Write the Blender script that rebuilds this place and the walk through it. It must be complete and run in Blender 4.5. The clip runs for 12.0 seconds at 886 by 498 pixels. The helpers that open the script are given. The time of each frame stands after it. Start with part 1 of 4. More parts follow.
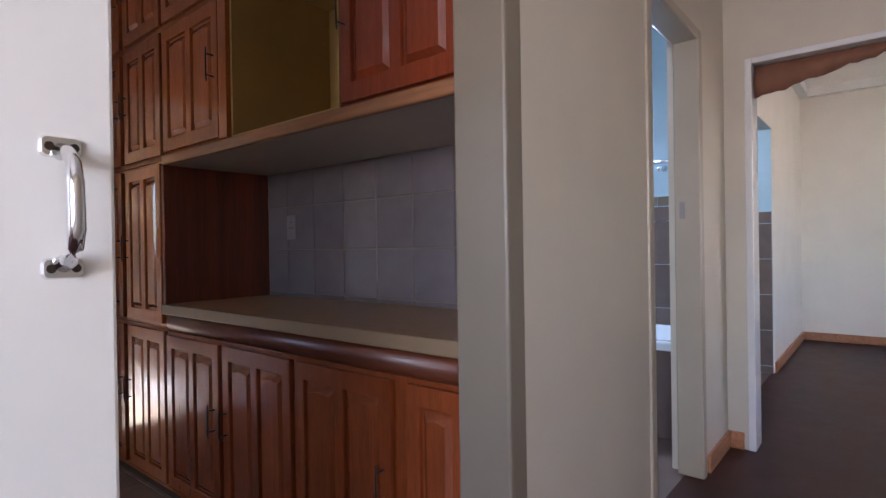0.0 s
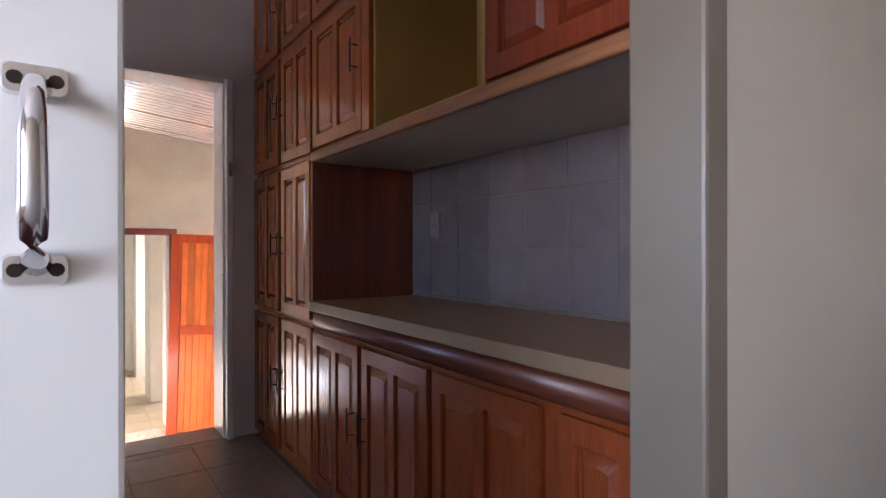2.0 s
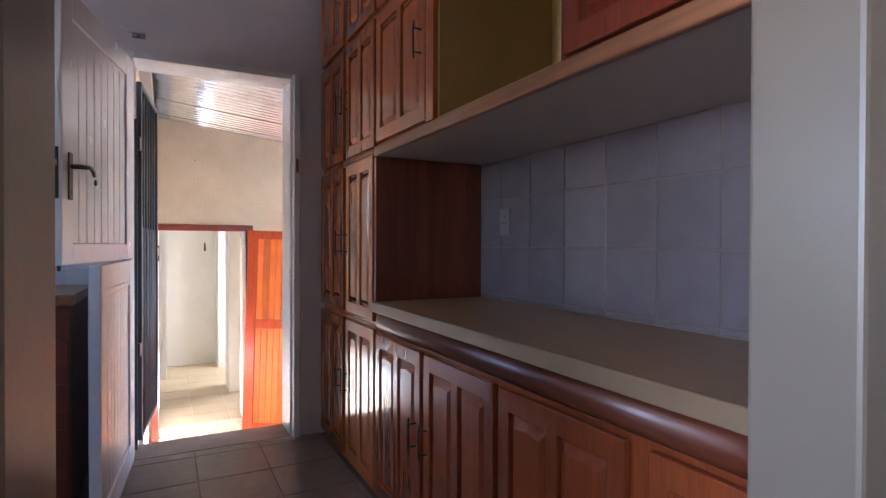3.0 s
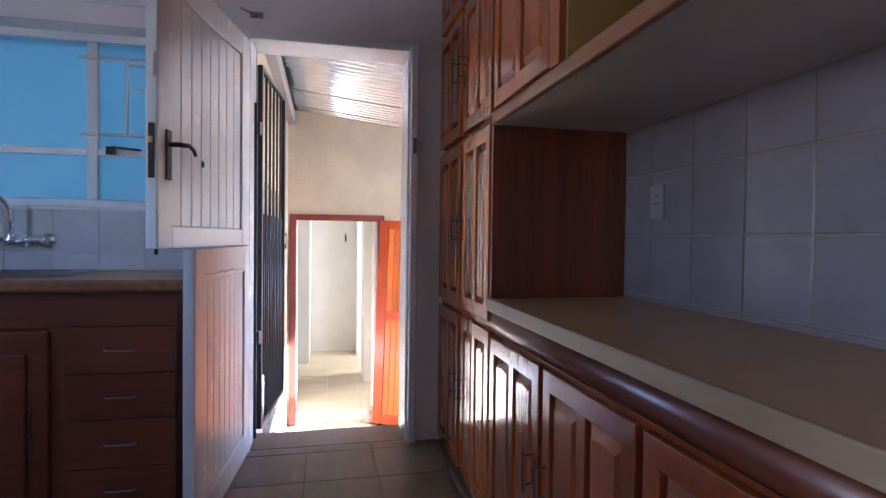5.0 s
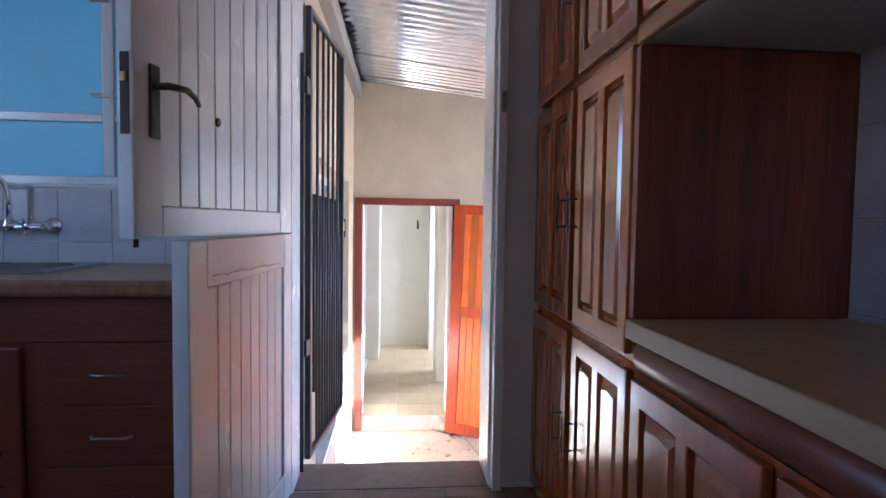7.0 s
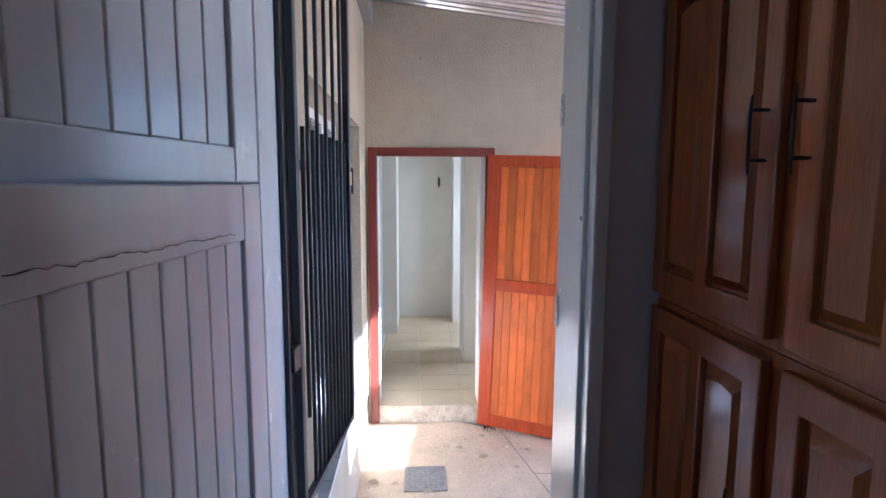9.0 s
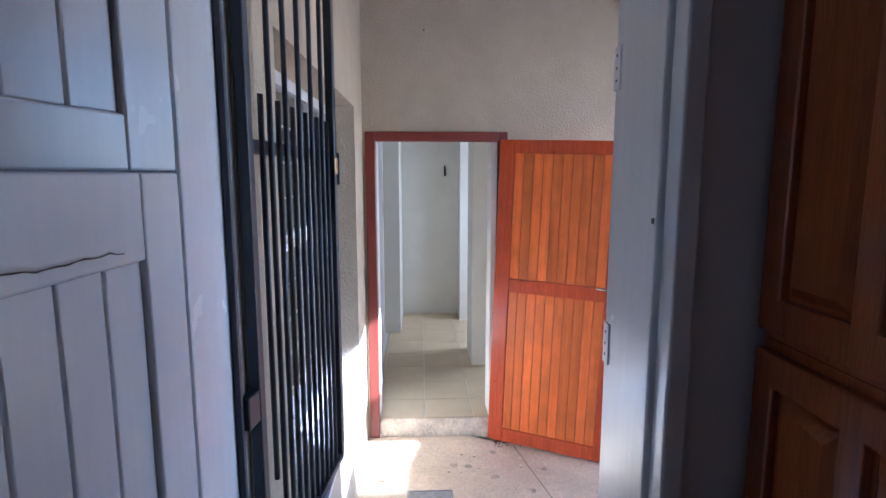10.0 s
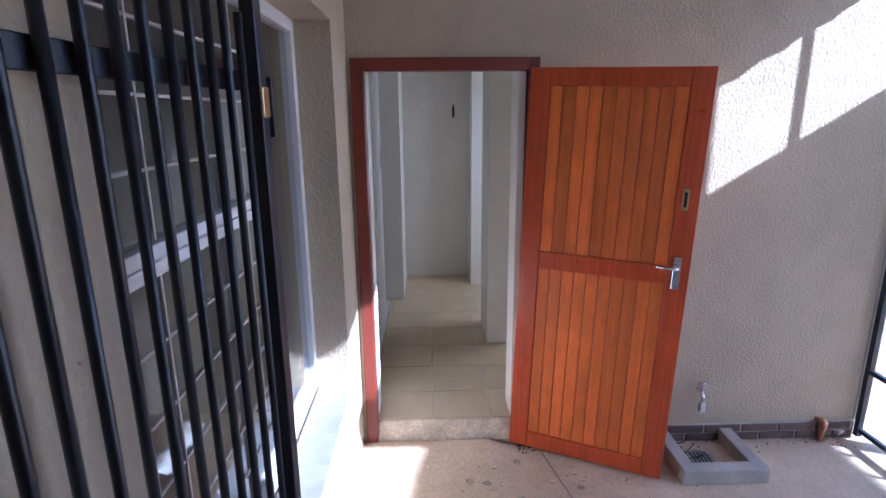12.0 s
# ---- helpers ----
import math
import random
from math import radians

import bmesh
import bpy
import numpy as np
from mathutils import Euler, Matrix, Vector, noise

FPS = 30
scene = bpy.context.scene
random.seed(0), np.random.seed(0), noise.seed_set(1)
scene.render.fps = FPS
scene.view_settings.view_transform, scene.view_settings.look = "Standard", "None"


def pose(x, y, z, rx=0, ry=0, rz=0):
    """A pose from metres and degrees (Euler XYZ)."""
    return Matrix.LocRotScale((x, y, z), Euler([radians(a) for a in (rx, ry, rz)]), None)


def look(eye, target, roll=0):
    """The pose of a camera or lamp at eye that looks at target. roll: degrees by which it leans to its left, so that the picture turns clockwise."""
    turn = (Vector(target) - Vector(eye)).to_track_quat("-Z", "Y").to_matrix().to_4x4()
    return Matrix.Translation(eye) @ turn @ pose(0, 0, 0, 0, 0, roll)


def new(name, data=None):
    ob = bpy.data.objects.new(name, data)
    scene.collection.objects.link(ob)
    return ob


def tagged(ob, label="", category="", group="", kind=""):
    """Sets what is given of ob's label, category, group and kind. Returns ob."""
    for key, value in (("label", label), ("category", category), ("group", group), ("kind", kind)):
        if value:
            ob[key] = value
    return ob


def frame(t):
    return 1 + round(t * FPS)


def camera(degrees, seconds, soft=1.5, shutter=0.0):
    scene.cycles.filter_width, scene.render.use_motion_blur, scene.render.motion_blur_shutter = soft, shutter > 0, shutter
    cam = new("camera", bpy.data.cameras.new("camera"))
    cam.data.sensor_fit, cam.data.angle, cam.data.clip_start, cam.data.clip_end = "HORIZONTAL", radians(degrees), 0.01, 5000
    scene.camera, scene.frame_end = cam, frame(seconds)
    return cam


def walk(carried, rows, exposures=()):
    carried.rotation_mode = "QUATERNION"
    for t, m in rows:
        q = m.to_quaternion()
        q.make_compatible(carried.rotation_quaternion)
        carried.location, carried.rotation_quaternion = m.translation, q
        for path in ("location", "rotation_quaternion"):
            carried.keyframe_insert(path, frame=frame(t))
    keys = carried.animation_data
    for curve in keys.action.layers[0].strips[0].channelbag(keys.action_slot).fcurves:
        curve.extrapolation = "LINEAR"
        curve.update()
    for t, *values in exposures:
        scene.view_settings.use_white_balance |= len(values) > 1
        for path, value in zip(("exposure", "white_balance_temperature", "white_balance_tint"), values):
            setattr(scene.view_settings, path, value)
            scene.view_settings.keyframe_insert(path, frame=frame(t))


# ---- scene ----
cam = camera(78.9, 12.0)
PATH = [
    (0, (3.468, -1.086, 1.105), (2.199, 0.459, 1.097), -0.9),
    (0.5, (3.446, -1.057, 1.102), (2.065, 0.389, 1.099), -0.7),
    (1, (3.402, -1.022, 1.099), (1.921, 0.322, 1.1), -0.5),
    (1.5, (3.344, -0.976, 1.101), (1.782, 0.273, 1.101), -0.3),
    (2, (3.286, -0.916, 1.103), (1.647, 0.231, 1.1), -0.1),
    (2.5, (3.216, -0.863, 1.103), (1.502, 0.168, 1.096), 0.1),
    (3, (3.155, -0.813, 1.117), (1.378, 0.105, 1.098), 0.2),
    (3.5, (3.11, -0.756, 1.108), (1.27, 0.026, 1.085), 0.2),
    (5.5, (2.677, -0.55, 1.081), (0.706, -0.215, 1.025), 0.8),
    (6, (2.518, -0.53, 1.078), (0.536, -0.273, 1.007), 0.8),
    (6.5, (2.34, -0.53, 1.08), (0.351, -0.334, 0.995), 0.8),
    (7, (2.143, -0.54, 1.081), (0.151, -0.38, 0.986), 0.8),
    (9, (1.319, -0.592, 1.035), (-0.664, -0.489, 0.796), 0.2),
    (9.5, (1.103, -0.58, 1.042), (-0.877, -0.489, 0.777), 0.2),
    (10, (0.896, -0.577, 1.033), (-1.083, -0.495, 0.754), 0.0),
    (10.5, (0.672, -0.581, 1.028), (-1.302, -0.504, 0.716), -0.1),
    (11, (0.469, -0.581, 1.025), (-1.496, -0.509, 0.664), -0.2),
    (11.5, (0.279, -0.575, 1.03), (-1.677, -0.509, 0.614), -0.4),
    (12, (0.086, -0.573, 1.034), (-1.853, -0.515, 0.547), -0.5),
]
walk(cam, [(t, look(eye, target, roll)) for t, eye, target, roll in PATH],
     [(0, 3.6, 5700, 23), (2.0, 3.72, 5400, 22), (3.5, 4.0, 5000, 20), (5.5, 4.08, 4820, 18), (7.0, 3.8, 4680, 16), (9.0, 3.05, 4420, 14),
      (9.5, 2.9, 4360, 14), (10.5, 2.62, 4350, 16), (11.2, 2.35, 4400, 19), (12.0, 1.92, 4480, 21)])

# ---------- world, sun, large lights ----------
SUN_WAY = Vector((-0.42, -1.0, -0.62)).normalized()
world = bpy.data.worlds.new("sky")
scene.world = world
world.use_nodes = True
wn = world.node_tree.nodes
wl = world.node_tree.links
sky = wn.new("ShaderNodeTexSky")
sky.sky_type = "NISHITA"
sky.sun_disc = False
sky.sun_elevation = math.asin(-SUN_WAY.z)
sky.sun_rotation = math.atan2(-SUN_WAY.x, -SUN_WAY.y)
wl.new(sky.outputs["Color"], wn["Background"].inputs["Color"])
wn["Background"].inputs["Strength"].default_value = 0.15
sun = new("sun", bpy.data.lights.new("sun", "SUN"))
sun.data.energy, sun.data.angle, sun.data.color = 5.0, radians(0.6), (1.0, 0.96, 0.9)
sun.matrix_world = look((2, 9, 6), Vector((2, 9, 6)) + SUN_WAY)


def area_lamp(name, eye, target, sx, sy, power, color):
    """A rectangular lamp: daylight in a window's opening, or fill added where none is seen."""
    lamp = new(name, bpy.data.lights.new(name, "AREA"))
    lamp.data.shape, lamp.data.size, lamp.data.size_y = "RECTANGLE", sx, sy
    lamp.data.energy, lamp.data.color = power, color
    lamp.matrix_world = look(eye, target)
    return lamp


area_lamp("hall_window_light", (4.25, -3.16, 1.45), (3.5, 0, 1.2), 1.1, 1.2, 4.2, (0.97, 0.97, 1.0))
# Added fill in an unseen opening, to brighten the bedroom.
area_lamp("bedroom_fill_light", (5.95, 4.2, 1.5), (2.7, 4.2, 1.3), 1.0, 1.3, 0.2, (0.95, 0.97, 1.0))
# Bathroom and toilet lamps are added fill; neither room has a window.
area_lamp("bathroom_fill_light", (1.75, 2.66, 2.0), (1.75, 1.2, 1.2), 0.8, 0.6, 2.5, (0.7, 0.85, 1.0))
area_lamp("toilet_fill_light", (1.75, 3.1, 2.1), (1.9, 4.4, 1.6), 0.5, 0.5, 1.0, (0.7, 0.9, 1.0))
area_lamp("kitchen_window_light", (-0.3, -1.95, 1.63), (1.0, -1.95, 1.5), 1.3, 0.8, 0.042, (0.45, 0.77, 1.0))
# Fill from an unseen side opening, added to brighten niche and cabinets.
area_lamp("kitchen_fill_light", (1.5, -3.17, 1.55), (1.5, 0, 1.2), 0.7, 0.75, 0.3, (1.0, 0.97, 0.95))
# Added fill for the passage, whose walls have no window.
area_lamp("passage_fill_light", (-4.5, 1.1, 0.6), (-4.5, -0.8, -0.3), 0.9, 1.0, 4.5, (1.0, 0.94, 0.82))

# ---------- materials ----------


def surface(name, color, rough=0.5, metal=0.0, var=0.1, scale=3.0, grain=0.0, grain_scale=(40, 40, 40), bump=0.1,
            bump_scale=120.0, rand=0.0, coat=0.0, dark=None, stain=0.0, spec=0.5, relief=0.004):
    """A procedural surface: broad stains, fine grain along one axis, relief, and a shift of tone from piece to piece."""
    m = bpy.data.materials.new(name)
    m.use_nodes = True
    nt = m.node_tree
    n, ln = nt.nodes, nt.links
    p = n["Principled BSDF"]
    tc = n.new("ShaderNodeTexCoord")
    info = n.new("ShaderNodeObjectInfo")
    shift = n.new("ShaderNodeVectorMath")
    shift.operation = "MULTIPLY_ADD"
    comb = n.new("ShaderNodeCombineXYZ")
    for k in ("X", "Y", "Z"):
        ln.new(info.outputs["Random"], comb.inputs[k])
    ln.new(comb.outputs[0], shift.inputs[0])
    shift.inputs[1].default_value = (7.3, 5.1, 3.7)
    ln.new(tc.outputs["Object"], shift.inputs[2])
    where = shift.outputs[0]

    def fine(sc, detail=4.0, stretch=None, rgh=0.6):
        t = n.new("ShaderNodeTexNoise")
        t.inputs["Scale"].default_value = sc
        t.inputs["Detail"].default_value = detail
        t.inputs["Roughness"].default_value = rgh
        src = where
        if stretch:
            mp = n.new("ShaderNodeMapping")
            mp.inputs["Scale"].default_value = stretch
            ln.new(where, mp.inputs["Vector"])
            src = mp.outputs[0]
        ln.new(src, t.inputs["Vector"])
        return t.outputs["Fac"]

    def ramp(fac, lo, hi, a, b):
        r = n.new("ShaderNodeMapRange")
        r.inputs[1].default_value, r.inputs[2].default_value = lo, hi
        r.inputs[3].default_value, r.inputs[4].default_value = a, b
        ln.new(fac, r.inputs[0])
        return r.outputs[0]

    def times(a, b):
        k = n.new("ShaderNodeMath")
        k.operation = "MULTIPLY"
        for i, v in enumerate((a, b)):
            if isinstance(v, float):
                k.inputs[i].default_value = v
            else:
                ln.new(v, k.inputs[i])
        return k.outputs[0]

    broad = fine(scale, 3.0)
    value = ramp(broad, 0.3, 0.7, 1 - var, 1 + var)
    if grain:
        value = times(value, ramp(fine(1.0, 5.0, grain_scale, 0.65), 0.3, 0.7, 1 - grain, 1 + grain))
    if rand:
        value = times(value, ramp(info.outputs["Random"], 0.0, 1.0, 1 - rand, 1 + rand))
    rgb = n.new("ShaderNodeRGB")
    rgb.outputs[0].default_value = (*color, 1)
    base = rgb.outputs[0]
    if dark:
        mix = n.new("ShaderNodeMix")
        mix.data_type = "RGBA"
        ln.new(ramp(fine(scale * 2.6, 5.0, grain_scale if grain else None), 0.42, 0.66, 0.0, stain or 0.5), mix.inputs[0])
        ln.new(base, mix.inputs[6])
        mix.inputs[7].default_value = (*dark, 1)
        base = mix.outputs[2]
    sc = n.new("ShaderNodeVectorMath")
    sc.operation = "SCALE"
    ln.new(base, sc.inputs[0])
    ln.new(value, sc.inputs["Scale"])
    ln.new(sc.outputs[0], p.inputs["Base Color"])
    p.inputs["Metallic"].default_value = metal
    p.inputs["Specular IOR Level"].default_value = spec
    ln.new(ramp(fine(scale * 4, 2.0), 0.0, 1.0, max(0.02, rough - 0.06), min(1.0, rough + 0.06)), p.inputs["Roughness"])
    if coat:
        p.inputs["Coat Weight"].default_value = coat
        p.inputs["Coat Roughness"].default_value = 0.1
    if bump:
        b = n.new("ShaderNodeBump")
        b.inputs["Strength"].default_value = min(1.0, bump)
        b.inputs["Distance"].default_value = relief
        ln.new(fine(bump_scale, 3.0, None if not grain else tuple(g / 40 for g in grain_scale)), b.inputs["Height"])
        ln.new(b.outputs[0], p.inputs["Normal"])
    return m


GZ, GX, GY = (46, 46, 2.2), (2.2, 46, 46), (46, 2.2, 46)
KITCHEN_WALL = surface("kitchen_wall_paint", (0.68, 0.635, 0.64), 0.55, var=0.05, bump=0.12, bump_scale=90)
HALL_WALL = surface("hall_cream_paint", (0.56, 0.49, 0.385), 0.42, var=0.04, bump=0.1, bump_scale=70)
ROOM_WALL = surface("room_white_paint", (0.75, 0.72, 0.64), 0.6, var=0.03, bump=0.08, bump_scale=80)
CEILING = surface("ceiling_paint", (0.76, 0.75, 0.72), 0.7, var=0.03, bump=0.06)
YARD_WALL = surface("stippled_cream_plaster", (0.5, 0.41, 0.28), 0.8, var=0.06, scale=2, bump=1.0, bump_scale=62, dark=(0.42, 0.33, 0.215), stain=0.35, relief=0.0065)
PASSAGE_WALL = surface("passage_plaster", (0.73, 0.69, 0.6), 0.7, var=0.05, bump=0.25, bump_scale=60)
WOOD = surface("varnished_cabinet_wood", (0.36, 0.104, 0.023), 0.2, var=0.12, grain=0.15, grain_scale=GZ, bump=0.015, rand=0.14, coat=0.35, dark=(0.2, 0.047, 0.012), stain=0.5)
BASE_WOOD = surface("reddish_cabinet_wood", (0.27, 0.06, 0.015), 0.2, var=0.12, grain=0.15, grain_scale=GZ, bump=0.015, rand=0.12, coat=0.4, dark=(0.14, 0.028, 0.01), stain=0.5)
WOOD_RED = surface("red_varnished_cabinet_wood", (0.2, 0.036, 0.011), 0.17, var=0.12, grain=0.15, grain_scale=GZ, bump=0.015, rand=0.1, coat=0.6, dark=(0.1, 0.018, 0.008), stain=0.4)
WOOD_X = surface("varnished_cabinet_wood_rail", (0.13, 0.032, 0.012), 0.36, var=0.12, grain=0.26, grain_scale=GX, bump=0.015, rand=0.1, coat=0.12, dark=(0.07, 0.018, 0.008), stain=0.5)
WOOD_PANEL = surface("striped_veneer", (0.2, 0.043, 0.016), 0.36, var=0.1, grain=0.4, grain_scale=(9, 14, 0.6), bump=0.02, coat=0.2, dark=(0.085, 0.03, 0.014), stain=0.6)
WOOD_EDGE = surface("pale_timber_edge", (0.25, 0.1, 0.038), 0.4, var=0.14, grain=0.3, grain_scale=GX, bump=0.06, coat=0.3)
WOOD_SINK = surface("dark_varnished_wood", (0.15, 0.031, 0.011), 0.36, var=0.12, grain=0.25, grain_scale=GY, bump=0.04, rand=0.08, coat=0.4, dark=(0.1, 0.035, 0.015), stain=0.5)
INSIDE = surface("ochre_board", (0.4, 0.25, 0.075), 0.6, var=0.08, bump=0.04)
LAMINATE = surface("beige_laminate", (0.38, 0.215, 0.1), 0.35, var=0.06, scale=14, grain=0.07, grain_scale=(300, 300, 300), bump=0.02)
LAMINATE_EDGE = surface("laminate_edge", (0.24, 0.155, 0.085), 0.38, var=0.06, scale=9, bump=0.03)
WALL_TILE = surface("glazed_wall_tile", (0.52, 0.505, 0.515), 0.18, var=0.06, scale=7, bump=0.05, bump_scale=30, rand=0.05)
# Wall tile again, with the dim light of the niche put into its colour.
SHADED_TILE = surface("shaded_niche_tile", (0.2, 0.165, 0.168), 0.14, var=0.07, scale=7, bump=0.03, bump_scale=20, rand=0.05)
GROUT = surface("pale_grout", (0.66, 0.65, 0.64), 0.8, var=0.06, bump=0.2)
FLOOR_TILE = surface("brown_floor_tile", (0.21, 0.15, 0.115), 0.38, var=0.16, scale=9, bump=0.12, bump_scale=60, rand=0.1, dark=(0.13, 0.095, 0.08), stain=0.4)
FLOOR_GROUT = surface("dark_grout", (0.14, 0.11, 0.09), 0.9, bump=0.3)
RED_FLOOR = surface("polished_red_floor", (0.052, 0.014, 0.01), 0.42, var=0.22, scale=2.2, bump=0.1, bump_scale=45, dark=(0.036, 0.013, 0.011), stain=0.5, spec=0.2)
SKIRTING = surface("wooden_skirting", (0.4, 0.17, 0.07), 0.4, var=0.1, grain=0.25, grain_scale=GY, coat=0.2)
GLOSS = surface("white_gloss_paint", (0.7, 0.68, 0.66), 0.2, var=0.03, bump=0)
GLOSS_OLD = surface("worn_white_gloss_paint", (0.75, 0.755, 0.775), 0.25, var=0.04, bump=0, grain=0.03, grain_scale=GZ)
CREAM_DOOR = surface("white_flush_door_paint", (0.76, 0.725, 0.655), 0.35, var=0.03, bump=0.1, bump_scale=25)
# Cream paint, darkened in place of shade the jamb lacks under the hall lamp.
SHADED_FRAME = surface("shaded_frame_paint", (0.2, 0.16, 0.115), 0.38, var=0.05, bump=0.1)
CREAM_FRAME = surface("cream_frame_paint", (0.38, 0.315, 0.23), 0.4, var=0.05, bump=0.1)
MUNTIN = surface("dull_cream_window_paint", (0.42, 0.37, 0.33), 0.45, var=0.06, bump=0.05)
CHROME = surface("polished_chrome", (0.78, 0.78, 0.8), 0.1, 1.0, var=0.03, bump=0)
STEEL = surface("stainless_steel", (0.42, 0.42, 0.43), 0.16, 1.0, var=0.05, bump=0.03)
BRASS = surface("worn_brass", (0.6, 0.42, 0.2), 0.36, 1.0, var=0.1, bump=0.05)
DULL_METAL = surface("dull_grey_metal", (0.3, 0.27, 0.25), 0.4, 0.9, var=0.1, bump=0.03)
BRONZE = surface("dark_bronze", (0.05, 0.035, 0.028), 0.35, 0.7, var=0.15, bump=0.05)
IRON = surface("black_painted_iron", (0.018, 0.02, 0.028), 0.35, 0.0, var=0.2, bump=0.15, bump_scale=90)
BLACK = surface("black_plastic", (0.012, 0.012, 0.013), 0.5, bump=0)
ZINC = surface("galvanised_sheet", (0.72, 0.75, 0.8), 0.24, 0.95, var=0.14, scale=9, bump=0)
BEAM = surface("grey_painted_beam", (0.27, 0.25, 0.23), 0.6, var=0.12, bump=0.2)
RED_DOOR = surface("orange_varnished_timber", (0.78, 0.185, 0.024), 0.34, var=0.16, scale=4, grain=0.14, grain_scale=(34, 34, 1.2), bump=0.04, rand=0.2, coat=0.35, dark=(0.5, 0.1, 0.014), stain=0.4)
RED_STILE = surface("red_varnished_timber", (0.56, 0.085, 0.014), 0.3, var=0.12, scale=3, grain=0.2, grain_scale=(60, 60, 1.6), bump=0.04, rand=0.1, coat=0.35, dark=(0.3, 0.04, 0.012), stain=0.5)
RED_FRAME = surface("red_oxide_paint", (0.17, 0.03, 0.016), 0.4, var=0.12, bump=0.15, bump_scale=40)
CONCRETE = surface("dusty_yard_screed", (0.66, 0.51, 0.335), 0.85, var=0.2, scale=1.9, grain=0.14, grain_scale=(55, 55, 55), bump=0.7, bump_scale=55, dark=(0.33, 0.24, 0.145), stain=0.7)
RISER = surface("broken_cream_cement", (0.7, 0.6, 0.45), 0.9, var=0.2, scale=14, grain=0.2, grain_scale=(70, 70, 70), bump=0.8, bump_scale=60, dark=(0.36, 0.28, 0.18), stain=0.6)
# Room paint kept dark: the gloom behind the yard window is in the colour.
SHADED_ROOM = surface("shaded_room_paint", (0.34, 0.33, 0.3), 0.7, var=0.08, bump=0.1)
KERB = surface("cement_kerb", (0.42, 0.38, 0.33), 0.9, var=0.15, scale=6, bump=0.5, bump_scale=60)
PASSAGE_TILE = surface("beige_porcelain_tile", (0.52, 0.41, 0.25), 0.35, var=0.08, scale=5, bump=0.04, rand=0.05)
SILL_TILE = surface("grey_sill_tile", (0.3, 0.29, 0.28), 0.2, var=0.1, scale=8, bump=0.05, rand=0.06)
BRICK = surface("weathered_brick", (0.13, 0.09, 0.07), 0.9, var=0.2, scale=12, bump=0.5, bump_scale=60, rand=0.2)
COPPER = surface("copper_pipe", (0.5, 0.24, 0.14), 0.45, 0.6, var=0.15, bump=0.1)
CAST = surface("cast_iron_cover", (0.3, 0.28, 0.25), 0.7, 0.2, var=0.2, scale=20, bump=0.4)
DIRT = surface("dark_crumbled_dirt", (0.12, 0.095, 0.075), 0.95, var=0.3, scale=40, bump=0.5)
LEAF = surface("dry_leaf", (0.4, 0.32, 0.22), 0.8, var=0.2, scale=30, bump=0.2, rand=0.3)
BATH_TILE = surface("dark_bathroom_tile", (0.17, 0.12, 0.1), 0.36, var=0.12, scale=8, bump=0.05, rand=0.1)
BATH_BLUE = surface("pale_blue_paint", (0.5, 0.66, 0.74), 0.6, var=0.04, bump=0.06)
ENAMEL = surface("white_enamel", (0.75, 0.8, 0.85), 0.15, var=0.02, bump=0)
CLOTH = surface("brown_curtain_cloth", (0.2, 0.085, 0.045), 0.8, var=0.2, scale=8, bump=0.4, bump_scale=60)
SHELF_UNDER = surface("pale_shelf_board", (0.46, 0.39, 0.32), 0.4, var=0.05, bump=0.03)
# White socket plastic, its colour lowered to match the shaded niche.
SHADED_PLASTIC = surface("shaded_socket_plastic", (0.22, 0.19, 0.19), 0.4, var=0.03, bump=0)
PLASTIC = surface("white_plastic", (0.68, 0.68, 0.66), 0.35, var=0.02, bump=0)


def glass(name, color, rough):
    m = bpy.data.materials.new(name)
    m.use_nodes = True
    nt = m.node_tree
    p = nt.nodes["Principled BSDF"]
    p.inputs["Base Color"].default_value = (*color, 1)
    p.inputs["Roughness"].default_value = rough
    p.inputs["Transmission Weight"].default_value = 1.0
    p.inputs["IOR"].default_value = 1.45
    t = nt.nodes.new("ShaderNodeTexNoise")
    t.inputs["Scale"].default_value = 90 if rough > 0.2 else 4
    b = nt.nodes.new("ShaderNodeBump")
    b.inputs["Strength"].default_value = 0.25 if rough > 0.2 else 0.02
    b.inputs["Distance"].default_value = 0.003
    nt.links.new(t.outputs["Fac"], b.inputs["Height"])
    nt.links.new(b.outputs[0], p.inputs["Normal"])
    return m


FROSTED = glass("frosted_blue_glass", (0.55, 0.86, 0.95), 0.5)
CLEAR = glass("clear_glass", (0.9, 0.93, 0.93), 0.02)

# ---------- mesh helpers ----------


def box(bm, x0, x1, y0, y1, z0, z1, bev=0.0, m=None):
    """A box, with rounded edges if bev is given, moved by m."""
    vs = [bm.verts.new((x, y, z)) for x in (x0, x1) for y in (y0, y1) for z in (z0, z1)]
    fs = [bm.faces.new([vs[i] for i in q]) for q in ((0, 1, 3, 2), (4, 6, 7, 5), (0, 4, 5, 1), (2, 3, 7, 6), (0, 2, 6, 4), (1, 5, 7, 3))]
    verts = vs
    if bev:
        edges = list({e for f in fs for e in f.edges})
        r = bmesh.ops.bevel(bm, geom=edges, offset=bev, segments=2, profile=0.5, affect="EDGES")
        verts = list({v for f in r["faces"] for v in f.verts} | {v for v in vs if v.is_valid})
    if m is not None:
        bmesh.ops.transform(bm, matrix=m, verts=verts)
    return verts


